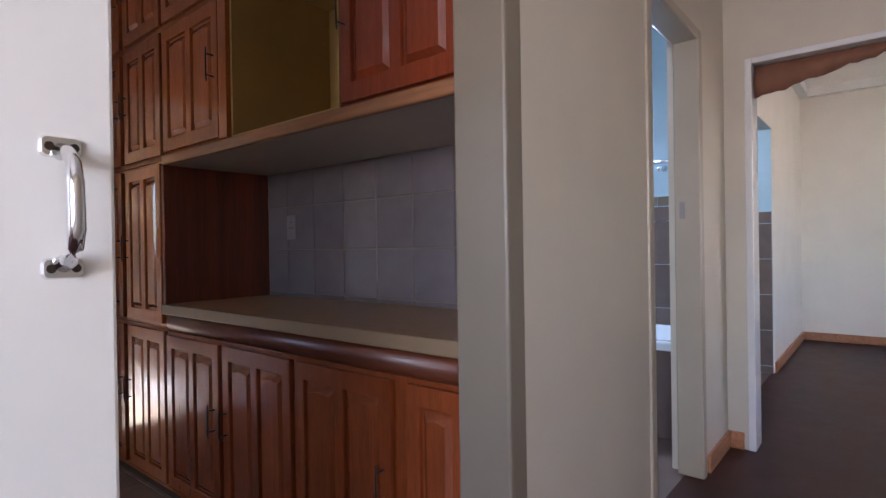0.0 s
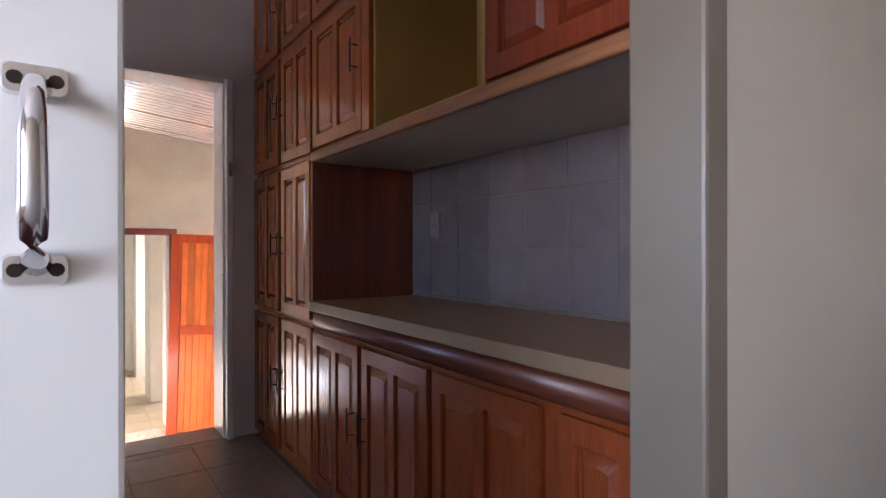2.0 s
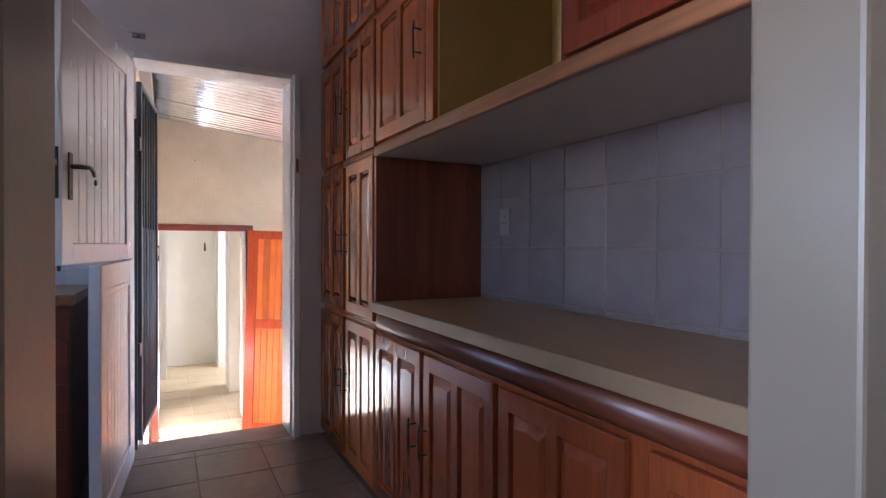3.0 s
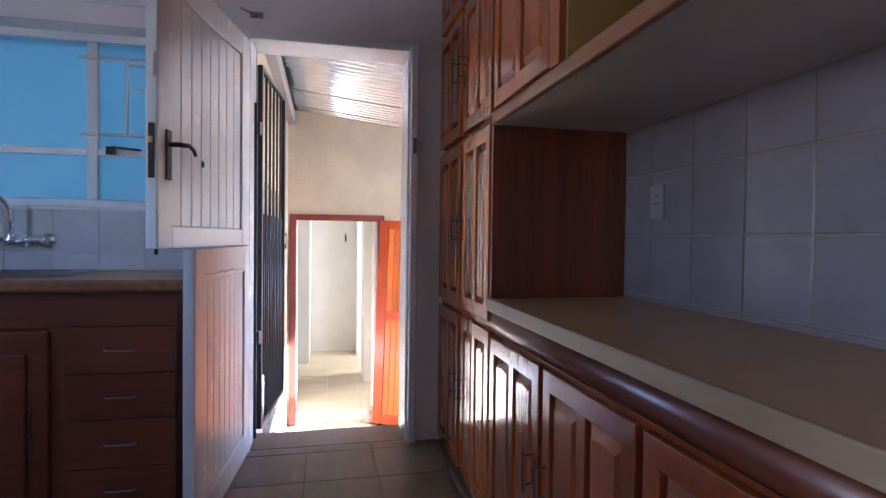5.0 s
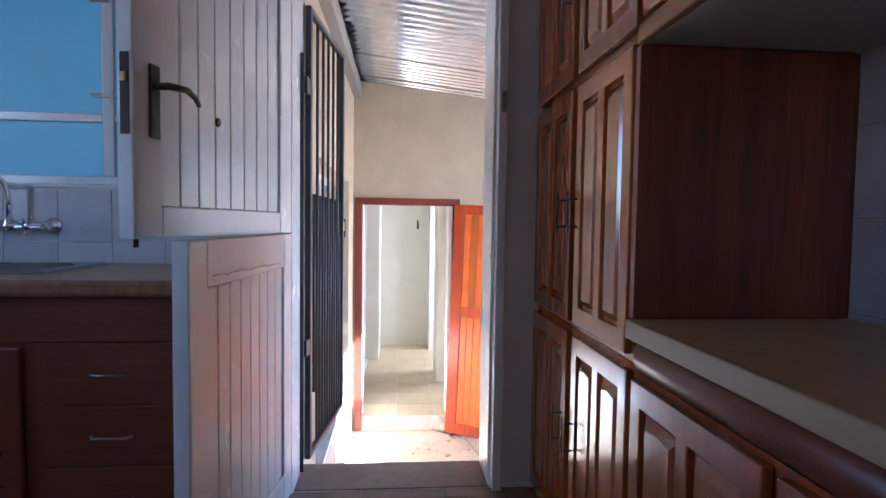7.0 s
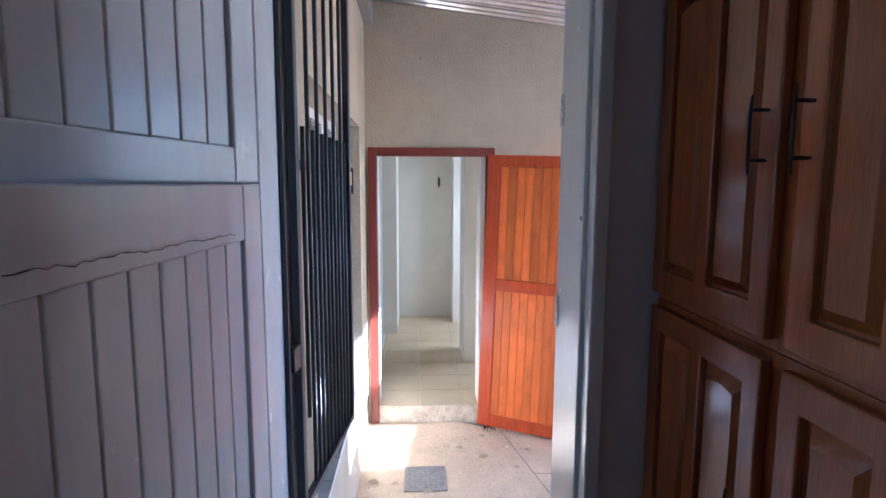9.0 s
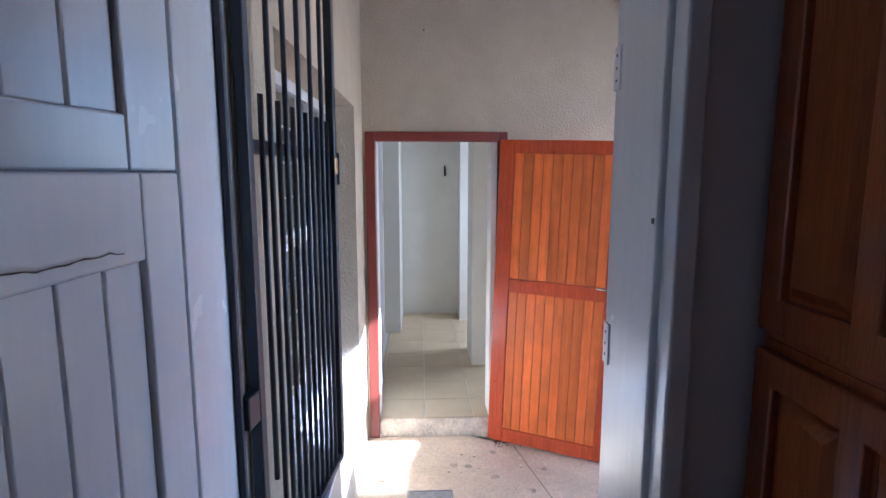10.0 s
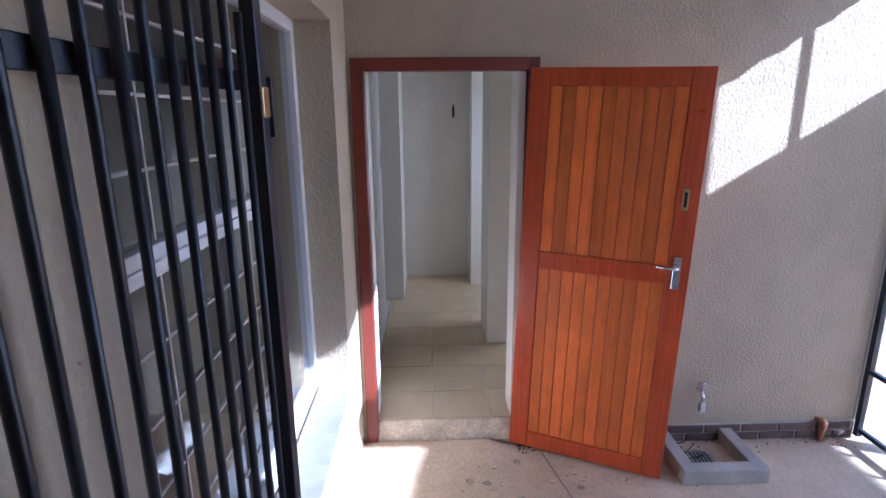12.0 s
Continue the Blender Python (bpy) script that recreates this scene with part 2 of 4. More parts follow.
def tube(bm, pts, r, n=10, cap=True):
    """A round bar along points."""
    rings = []
    pts = [Vector(p) for p in pts]
    up = Vector((0.31, 0.17, 0.93))
    for i, p in enumerate(pts):
        d = (pts[min(i + 1, len(pts) - 1)] - pts[max(i - 1, 0)]).normalized()
        s = d.cross(up if abs(d.dot(up)) < 0.9 else Vector((1, 0, 0))).normalized()
        u = s.cross(d)
        rr = r[i] if isinstance(r, (list, tuple)) else r
        rings.append([bm.verts.new(p + rr * (math.cos(a) * s + math.sin(a) * u)) for a in (2 * math.pi * k / n for k in range(n))])
    for a, b in zip(rings, rings[1:]):
        for k in range(n):
            f = bm.faces.new((a[k], a[(k + 1) % n], b[(k + 1) % n], b[k]))
            f.smooth = True
    if cap:
        bm.faces.new(rings[0][::-1])
        bm.faces.new(rings[-1])


def arc(c, r, a0, a1, u, v, n=10):
    c, u, v = Vector(c), Vector(u), Vector(v)
    return [c + r * (math.cos(radians(a0 + (a1 - a0) * k / n)) * u + math.sin(radians(a0 + (a1 - a0) * k / n)) * v) for k in range(n + 1)]


def mesh_of(name, bm, material):
    bmesh.ops.recalc_face_normals(bm, faces=bm.faces[:])
    me = bpy.data.meshes.new(name)
    bm.to_mesh(me)
    bm.free()
    me.materials.append(material)
    return me


def part(name, bm, material, parent=None, label=""):
    """Links a bmesh as one mesh object under a thing or a part."""
    ob = new(name, mesh_of(name, bm, material))
    if parent is not None:
        ob.parent = parent
    if label:
        ob["label"] = label
    return ob


def piece(name, me, parent, m):
    ob = new(name, me)
    ob.parent = parent
    ob.matrix_basis = m
    return ob


def thing(name, label, category, group="", at=(0, 0, 0)):
    ob = new(name)
    ob.location = at
    ob.empty_display_size = 0.05
    return tagged(ob, label, category, group)


def bar(name, material, parent, dims, bev=0.003, m=None, label=""):
    bm = bmesh.new()
    box(bm, *dims, bev=bev, m=m)
    return part(name, bm, material, parent, label)


def structure(name, material, dims_list, label="", category="wall"):
    bm = bmesh.new()
    for d in dims_list:
        box(bm, *d)
    return tagged(part(name, bm, material), label, category, kind="structure")


def plate(bm, us, vs, empty, t0, t1, put):
    """A slab of cells between the lines us and vs, in one piece, with the empty cells cut through it."""
    at = {}

    def v(i, j, t):
        if (i, j, t) not in at:
            at[i, j, t] = bm.verts.new(put(us[i], vs[j], t))
        return at[i, j, t]

    full = {(i, j) for i in range(len(us) - 1) for j in range(len(vs) - 1)} - set(empty)
    for i, j in full:
        for t in (t0, t1):
            bm.faces.new((v(i, j, t), v(i + 1, j, t), v(i + 1, j + 1, t), v(i, j + 1, t)))
        for (di, dj), (p, q) in (((-1, 0), ((0, 0), (0, 1))), ((1, 0), ((1, 0), (1, 1))), ((0, -1), ((0, 0), (1, 0))), ((0, 1), ((0, 1), (1, 1)))):
            if (i + di, j + dj) not in full:
                a, b = (i + p[0], j + p[1]), (i + q[0], j + q[1])
                bm.faces.new((v(*a, t0), v(*b, t0), v(*b, t1), v(*a, t1)))
    bmesh.ops.recalc_face_normals(bm, faces=bm.faces[:])


def soften(bm, width):
    """Rounds all sharp edges."""
    edges = [e for e in bm.edges if len(e.link_faces) == 2 and e.calc_face_angle(0) > 0.8]
    bmesh.ops.bevel(bm, geom=edges, offset=width, segments=2, profile=0.5, affect="EDGES")


def wall_with_holes(name, material, axis, a0, a1, lo, hi, z0, z1, holes, label="", category="wall"):
    """A wall whose thickness runs from a0 to a1 on one axis and whose length runs from lo to hi on the other; holes: (from, to, bottom, top)."""
    us = sorted({lo, hi} | {h for q in holes for h in q[:2]})
    vs = sorted({z0, z1} | {max(z0, min(z1, h)) for q in holes for h in q[2:]})
    empty = [(i, j) for i in range(len(us) - 1) for j in range(len(vs) - 1)
             if any(q[0] <= us[i] < q[1] and q[2] <= vs[j] < q[3] for q in holes)]
    bm = bmesh.new()
    plate(bm, us, vs, empty, a0, a1, (lambda u, w, t: (t, u, w)) if axis == "x" else (lambda u, w, t: (u, t, w)))
    return tagged(part(name, bm, material), label, category, kind="structure")


def walls(name, material, dims_list, label="", category="wall"):
    for d in dims_list:
        structure(name, material, [d], label, category)

# ---------- large structure ----------
ROOM_H = 2.8
YARD = -0.85
tagged(structure("ground", CONCRETE, [(-300, 300, -300, 300, YARD - 0.3, YARD)], category="ground"), "dusty pale cement screed of the yard", "ground")
# house platform under the indoor floors
structure("floor_slab", KERB, [(-0.25, 7, -3.4, 7, YARD, -0.03)], "cement base of the house", "slab")
floor_kitchen = structure("floor_kitchen", FLOOR_GROUT, [(0.0, 2.72, -3.2, 0.55, -0.03, -0.004)], "brown ceramic tiles with dark grout", "floor")
floor_hall = structure("floor_hall", RED_FLOOR, [(2.72, 6.2, -3.2, 6.3, -0.03, 0.0)], "polished dark red floor", "floor")
structure("floor_bathroom", BATH_TILE, [(0.8, 2.72, 0.7, 4.6, -0.03, 0.0)], "dark tiled bathroom floor", "floor")
structure("ceiling_kitchen", CEILING, [(0.0, 2.65, -3.35, 0.7, ROOM_H, ROOM_H + 0.12)], "white painted kitchen ceiling", "ceiling")
structure("ceiling_bathroom", CEILING, [(0.8, 2.65, 0.7, 4.5, ROOM_H, ROOM_H + 0.12)], "white painted bathroom ceiling", "ceiling")
structure("ceiling_hall", CEILING, [(2.65, 6.2, -3.35, 6.3, ROOM_H, ROOM_H + 0.12)], "white painted hall ceiling", "ceiling")

DOOR_L, DOOR_R = -0.955, -0.165
# Unseen stretch past y 0.8 is added to block sun; its gap passes skylight.
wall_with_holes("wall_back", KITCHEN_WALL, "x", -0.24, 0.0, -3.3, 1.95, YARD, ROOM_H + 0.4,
                [(-0.985, -0.121, 0.0, 2.084), (-2.75, -1.3, 1.21, 2.06), (0.95, 1.85, YARD, 1.3)], "lilac-white painted kitchen wall with back door opening and an added sun-blocking end")
structure("wall_cabinets", KITCHEN_WALL, [(0.0, 2.64, 0.56, 0.7, -0.03, ROOM_H)], "painted wall behind the cabinets")
wall_with_holes("wall_kitchen_side", KITCHEN_WALL, "y", -3.35, -3.2, 0.0, 2.65, -0.03, ROOM_H, [(1.15, 1.85, 1.15, 1.9)], "painted side wall of the kitchen with an unseen opening added for fill light")
wall_with_holes("wall_entry", HALL_WALL, "x", 2.65, 2.8, -3.35, 2.14, -0.03, ROOM_H,
                [(-0.945, 0.03, -0.03, 2.13), (0.9, 1.66, -0.03, 2.1)], "cream painted hall wall with two doorways")
wall_with_holes("wall_hall_end", HALL_WALL, "y", 2.14, 2.28, 2.65, 5.0, -0.03, ROOM_H, [(2.9, 3.85, -0.03, 2.07)], "cream painted wall at the end of the hall")
structure("wall_hall_side", HALL_WALL, [(4.9, 5.05, -3.35, 2.14, -0.03, ROOM_H)], "cream painted hall wall")
wall_with_holes("wall_hall_back", HALL_WALL, "y", -3.35, -3.2, 2.65, 5.05, -0.03, ROOM_H, [(3.6, 4.85, 0.8, 2.1)], "cream painted hall wall with a window")
wall_with_holes("wall_room_left", ROOM_WALL, "x", 2.62, 2.74, 2.28, 6.3, -0.03, ROOM_H, [(3.25, 4.15, -0.03, 2.05)], "white painted bedroom wall with a doorway")
structure("wall_room_far", ROOM_WALL, [(2.62, 6.2, 6.16, 6.3, -0.03, ROOM_H)], "white painted far bedroom wall")
# This opening is unseen, added with its lamp to light the bedroom.
wall_with_holes("wall_room_window", ROOM_WALL, "x", 6.05, 6.2, 2.28, 6.16, -0.03, ROOM_H, [(3.7, 4.7, 0.8, 2.2)], "bedroom wall with an unseen opening, added for light")
structure("wall_room_back", ROOM_WALL, [(5.0, 6.2, 2.14, 2.28, -0.03, ROOM_H)], "white painted bedroom wall")
walls("wall_bathroom", BATH_BLUE, [(0.8, 2.65, 2.75, 2.9, -0.03, ROOM_H), (0.8, 0.9, 0.7, 2.75, -0.03, ROOM_H), (0.8, 2.62, 4.35, 4.5, -0.03, ROOM_H), (0.8, 0.9, 2.9, 4.35, -0.03, ROOM_H)], "pale blue painted bathroom wall")
walls("cornice", CEILING, [(2.74, 6.05, 6.08, 6.16, 2.7, 2.8), (2.74, 2.82, 2.28, 6.08, 2.7, 2.8)], "white plaster cornice", "cornice")
wall_with_holes("wall_yard_far", YARD_WALL, "x", -2.89, -2.69, -1.2, 1.93, YARD, 2.75, [(-0.935, -0.006, YARD, 1.3)], "rough stippled cream plaster wall with a doorway")
wall_with_holes("wall_yard_window", YARD_WALL, "y", -1.2, -0.955, -2.69, -0.24, YARD, 2.75, [(-2.28, -0.575, -0.24, 1.41)], "rough stippled cream plaster wall with a window recess")
walls("wall_side_room", SHADED_ROOM, [(-2.69, -2.6, -3.3, -1.2, YARD, 2.6), (-0.45, -0.38, -3.3, -1.2, YARD, 2.6), (-2.6, -0.45, -3.4, -3.3, YARD, 2.6)], "plain wall of the side room")
structure("ceiling_side_room", SHADED_ROOM, [(-2.69, -0.38, -3.4, -1.2, 2.6, 2.7)], "plain ceiling of the side room", "ceiling")
structure("floor_side_room", SHADED_ROOM, [(-2.6, -0.45, -3.3, -1.2, YARD, YARD + 0.3)], "plain floor of the side room", "floor")
# boundary walls round the yard
walls("wall_boundary", ROOM_WALL, [(-12, 9, 14.0, 14.2, YARD, 1.2), (-12.2, -12, -6, 14.2, YARD, 1.2)], "whitewashed boundary wall of the plot")
# Unseen deck, added to cut the sun into patches; its notch lets one through.
sun_blocker = tagged(new("sun_blocker_deck"), "unseen flat deck on steel posts, added to block the sun", "roof", kind="structure")
bm = bmesh.new()
plate(bm, [-2.3, -0.95, -0.35, 0.75], [2.7, 3.45, 5.8], [(1, 0)], 1.65, 1.72, lambda u, v, t: (u, v, t))
part("deck", bm, BEAM, sun_blocker)
for x, y in ((-2.25, 2.75), (-2.25, 5.7), (0.6, 5.7)):
    bar("post", BEAM, sun_blocker, (x, x + 0.08, y, y + 0.08, YARD, 1.65), 0.004)
# passage behind the red door
PZ = -0.67
floor_passage = structure("floor_passage", GROUT, [(-5.6, -2.7, -1.2, 1.4, YARD, PZ - 0.004)], "beige porcelain tiles with pale joints", "floor")
walls("wall_passage", PASSAGE_WALL, [(-5.75, -5.55, -1.3, 1.5, YARD, 1.9), (-4.2, -3.72, -0.13, 0.02, YARD, 1.9), (-5.55, -5.2, -0.13, 0.02, YARD, 1.9), (-5.55, -2.89, 1.3, 1.45, YARD, 1.9), (-3.5, -2.89, -1.3, -0.93, YARD, 1.9), (-5.55, -4.75, -1.3, -0.8, YARD, 1.9), (-4.75, -3.5, -1.45, -1.3, YARD, 1.9)], "off-white plastered passage wall")
structure("ceiling_passage", CEILING, [(-5.75, -2.89, -1.45, 1.5, 1.45, 1.57)], "white passage ceiling", "ceiling")

# roof over the yard: wavy sheets on a beam
bm = bmesh.new()
nx, ny = 300, 6
grid = []
for i in range(nx + 1):
    x = -2.72 + (2.72 - 0.26) * i / nx
    row = []
    for j in range(ny + 1):
        y = -0.98 + (2.2 + 0.98) * j / ny
        row.append(bm.verts.new((x, y, 2.205 - 0.115 * y + 0.013 * math.sin(2 * math.pi * x / 0.09) + 0.012 * (math.floor(x / 0.61) % 2))))
    grid.append(row)
for i in range(nx):
    for j in range(ny):
        bm.faces.new((grid[i][j], grid[i + 1][j], grid[i + 1][j + 1], grid[i][j + 1])).smooth = True
roof = part("yard_roof", bm, ZINC)
solid = roof.modifiers.new("thickness", "SOLIDIFY")
solid.thickness = 0.0015
tagged(roof, "shiny galvanised corrugated sheet roof over the yard", "roof", kind="structure")
tagged(bar("roof_beam", BEAM, None, (-2.69, -0.24, -0.955, -0.89, 2.17, 2.29), 0.004), "grey painted timber beam under the roof sheets", "beam", kind="structure")
tagged(bar("roof_beam", BEAM, None, (-2.69, -0.24, 1.92, 1.99, 1.83, 1.95), 0.004), "grey painted timber beam under the roof sheets", "beam", kind="structure")

# skirtings
sk = bmesh.new()
box(sk, 2.8, 2.815, 1.7, 2.14, 0.0, 0.09, 0.004)
box(sk, 2.815, 2.88, 2.125, 2.14, 0.0, 0.09, 0.004)
tagged(part("baseboard", sk, SKIRTING), "varnished wooden skirting at the hall's end", "skirting", kind="structure")
sk = bmesh.new()
box(sk, 2.74, 2.757, 4.2, 6.145, 0.0, 0.09, 0.004)
box(sk, 2.757, 6.05, 6.145, 6.16, 0.0, 0.09, 0.004)
tagged(part("baseboard", sk, SKIRTING), "varnished wooden skirting in the bedroom", "skirting", kind="structure")

# ---------- door frames ----------


def frame_set(name, material, label, bars, bev=0.005):
    root = tagged(new(name), label, "door frame", kind="structure")
    for d in bars:
        bar("jamb", material, root, d, bev)
    return root


# back door: painted timber frame, rebated
frame_set("door_frame_back", GLOSS_OLD, "worn white painted back door frame", [
    (-0.1, 0.022, -0.985, DOOR_L, 0.0, 2.084), (-0.014, 0.038, DOOR_R + 0.005, -0.121, 0.0, 2.084), (-0.1, 0.022, DOOR_L, DOOR_R - 0.006, 2.05, 2.084),
    (-0.245, -0.1, -0.985, DOOR_L - 0.004, 0.0, 2.084), (-0.245, -0.014, DOOR_R - 0.006, -0.121, 0.0, 2.084), (-0.245, -0.1, DOOR_L, DOOR_R - 0.006, 2.06, 2.084)])
frame_set("door_frame_kitchen", SHADED_FRAME, "cream painted kitchen door frame with shade in its colour", [
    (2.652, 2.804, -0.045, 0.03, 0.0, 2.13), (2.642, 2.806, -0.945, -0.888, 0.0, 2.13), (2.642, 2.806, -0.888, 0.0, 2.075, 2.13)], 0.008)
frame_set("door_frame_bathroom", CREAM_FRAME, "cream painted bathroom door frame", [
    (2.69, 2.81, 0.9, 0.955, 0.0, 2.1), (2.69, 2.81, 1.605, 1.66, 0.0, 2.1), (2.69, 2.81, 0.955, 1.605, 2.05, 2.1)], 0.008)
frame_set("door_frame_room", GLOSS, "white painted frame of the bedroom opening", [
    (2.9, 2.935, 2.13, 2.29, 0.0, 2.07), (3.815, 3.85, 2.13, 2.29, 0.0, 2.07), (2.935, 3.815, 2.13, 2.29, 2.04, 2.07)])
frame_set("door_frame_red", RED_FRAME, "dark red oxide painted outer door frame", [
    (-2.75, -2.665, -0.935, -0.872, YARD, 1.3), (-2.75, -2.665, -0.062, -0.006, YARD, 1.3), (-2.75, -2.665, -0.872, -0.062, 1.238, 1.3)])
frame_set("door_lining_red", ROOM_WALL, "white plastered reveal of the outer door", [
    (-2.9, -2.752, -0.935, -0.868, YARD, 1.24), (-2.9, -2.752, -0.066, -0.006, YARD, 1.24), (-2.9, -2.7, -0.108, -0.067, PZ, 1.237)])
thr = tagged(bar("threshold", FLOOR_TILE, None, (-0.245, -0.004, DOOR_L, DOOR_R, -0.05, 0.004), 0.004), "worn brown tiled door threshold", "threshold", kind="structure")
tagged(bar("threshold", KERB, None, (-2.76, -2.7, -0.872, -0.066, YARD, PZ - 0.008), 0.004), "chipped cement threshold of the outer door", "threshold", kind="structure")

bm = bmesh.new()
rows_r = []
rnd_r = random.Random(3)
for i in range(15):
    y = -0.953 + (0.9) * i / 14
    prof = []
    for u, z in ((0.0, 0.05), (0.1, 0.044 + rnd_r.uniform(-0.004, 0.004)), (0.22, 0.02 + rnd_r.uniform(-0.004, 0.004)), (0.36, 0.004), (0.42, -0.01)):
        fade = 1.0 if i < 12 else (14 - i) / 3
        prof.append(bm.verts.new((-2.67 + u, y, YARD + z * fade - (0.002 if i == 14 else 0))))
    rows_r.append(prof)
for p, q in zip(rows_r, rows_r[1:]):
    for k in range(4):
        bm.faces.new((p[k], p[k + 1], q[k + 1], q[k])).smooth = True
tagged(part("cement_fillet", bm, CONCRETE), "rough cement ramp trowelled against the threshold", "fillet", kind="structure")

# broken cement face under the tiled edge of the outer threshold
bm = bmesh.new()
rnd_t = random.Random(12)
grid_t = []
for i in range(61):
    y = -0.872 + 0.806 * i / 60
    col = []
    for k in range(9):
        z = YARD + 0.03 + (PZ - 0.01 - YARD - 0.03) * k / 8
        bulge = 0.012 * (1 - k / 8) + rnd_t.uniform(-0.0045, 0.0045) + 0.004 * math.sin(y * 41 + k)
        col.append(bm.verts.new((-2.694 + max(0.0, bulge), y, z)))
    grid_t.append(col)
for p, q in zip(grid_t, grid_t[1:]):
    for k in range(8):
        bm.faces.new((p[k], q[k], q[k + 1], p[k + 1])).smooth = rnd_t.random() < 0.6
r_t = bmesh.ops.extrude_face_region(bm, geom=bm.faces[:])
for v in r_t["geom"]:
    if isinstance(v, bmesh.types.BMVert):
        v.co.x = -2.7
tagged(part("threshold_face", bm, RISER), "rough broken cement face under the tiled threshold", "threshold", kind="structure")

# ---------- cabinets ----------


def raised_door(cab, x0, x1, z0, z1, handle_x=None, handle_z=0.0, panels=2, wood=None):
    """A framed door with raised vertical panels, front face at y = 0, and a thin wire pull."""
    wood = wood or WOOD
    w, st, rl = x1 - x0, 0.05, 0.058
    span = (w - 2 * st - 0.045 * (panels - 1)) / panels
    cols, us = [], [x0]
    for k in range(panels):
        a = x0 + st + k * (span + 0.045)
        cols.append((a, a + span))
        us += [a, a + span]
    us.append(x1)
    bm = bmesh.new()
    plate(bm, us, [z0, z0 + rl, z1 - rl, z1], [(2 * k + 1, 1) for k in range(panels)], 0.0, 0.02, lambda u, v, t: (u, t, v))
    soften(bm, 0.0035)
    door = part("door", bm, wood, cab)
    for a, b in cols:
        # field: flat groove, slope, raised face with a shouldered top
        bm = bmesh.new()
        lo, hi = z0 + rl, z1 - rl
        rings = []
        for inset, y in ((0.0, 0.016), (0.005, 0.0165), (0.008, 0.0155), (0.024, 0.003), (0.026, 0.0015)):
            zt = hi - inset * 1.15
            q = [(a + inset, lo + inset), (b - inset, lo + inset), (b - inset, zt - inset * 0.3), ((a + b) / 2, zt), (a + inset, zt - inset * 0.3)]
            rings.append([bm.verts.new((u, y, v)) for u, v in q])
        for r0, r1 in zip(rings, rings[1:]):
            for k in range(5):
                bm.faces.new((r0[k], r0[(k + 1) % 5], r1[(k + 1) % 5], r1[k]))
        bm.faces.new(rings[-1])
        part("panel", bm, wood, door)
    if handle_x is not None:
        bm = bmesh.new()
        tube(bm, [(handle_x, -0.03, handle_z - 0.066), (handle_x, -0.032, handle_z - 0.04), (handle_x, -0.032, handle_z + 0.04), (handle_x, -0.03, handle_z + 0.066)], [0.0022, 0.0033, 0.0033, 0.0022], 8)
        for dz in (-0.042, 0.042):
            tube(bm, [(handle_x, 0.001, handle_z + dz), (handle_x, -0.03, handle_z + dz)], 0.003, 8)
        part("handle", bm, BRONZE, door, "dark bronze wire pull")
    return door


def cabinet(name, label, x0, x1, z0, z1, doors, group, wood=None):
    cab = thing(name, label, "cabinet", group)
    bm = bmesh.new()
    box(bm, x0, x1, 0.022, 0.55, z0, z1)
    part("body", bm, wood or WOOD, cab)
    for d in doors:
        raised_door(cab, *d, wood=wood)
    return cab


G = "kitchen cabinets"
cabinet("base_cabinet", "reddish varnished wooden base cabinet with two raised-panel doors", 0.012, 0.925, 0.0, 0.752, [(0.02, 0.453, 0.035, 0.738, 0.426, 0.42), (0.503, 0.915, 0.035, 0.738, 0.531, 0.42)], G)
tall = cabinet("wall_cabinet", "reddish varnished wooden tall cabinet with narrow raised panels", 0.012, 0.905, 0.754, 1.522, [(0.02, 0.453, 0.772, 1.508, 0.426, 1.118), (0.503, 0.9, 0.772, 1.508, 0.531, 1.118)], G)
bar("side_panel", WOOD_PANEL, tall, (0.905, 0.93, 0.006, 0.545, 0.864, 1.496), 0.002, label="dark striped veneer side panel")
cabinet("wall_cabinet", "reddish varnished wooden wall cabinet with two doors", 0.012, 0.925, 1.524, 2.116, [(0.02, 0.453, 1.543, 2.104, 0.426, 1.83), (0.503, 0.915, 1.543, 2.104, 0.531, 1.83)], G)
cabinet("top_cabinet", "reddish varnished wooden top cabinet near the ceiling", 0.012, 0.925, 2.118, 2.76, [(0.02, 0.453, 2.136, 2.74, 0.426, 2.4), (0.503, 0.915, 2.136, 2.74, 0.531, 2.4)], G)
cabinet("wall_cabinet", "reddish varnished wooden wall cabinet with one door", 0.927, 1.5, 1.542, 2.116, [(0.942, 1.436, 1.554, 2.104, 1.405, 1.84)], G)
cabinet("top_cabinet", "reddish varnished wooden top cabinet near the ceiling", 0.927, 1.5, 2.118, 2.76, [(0.942, 1.436, 2.136, 2.74, 1.405, 2.4)], G)
cabinet("wall_cabinet", "glossy red-brown wooden wall cabinet with raised panels", 2.15, 2.648, 1.542, 2.2, [(2.175, 2.646, 1.551, 2.19, 2.2, 1.83)], G, WOOD_RED)
cabinet("top_cabinet", "red-brown wooden top cabinet above the open shelf", 1.502, 2.638, 2.202, 2.76, [(1.52, 2.06, 2.22, 2.74, 2.03, 2.45), (2.07, 2.63, 2.22, 2.74, 2.1, 2.45)], G)
# open compartment, lined with ochre board
opn = thing("open_shelf", "open cabinet compartment lined with ochre board", "cabinet", G)
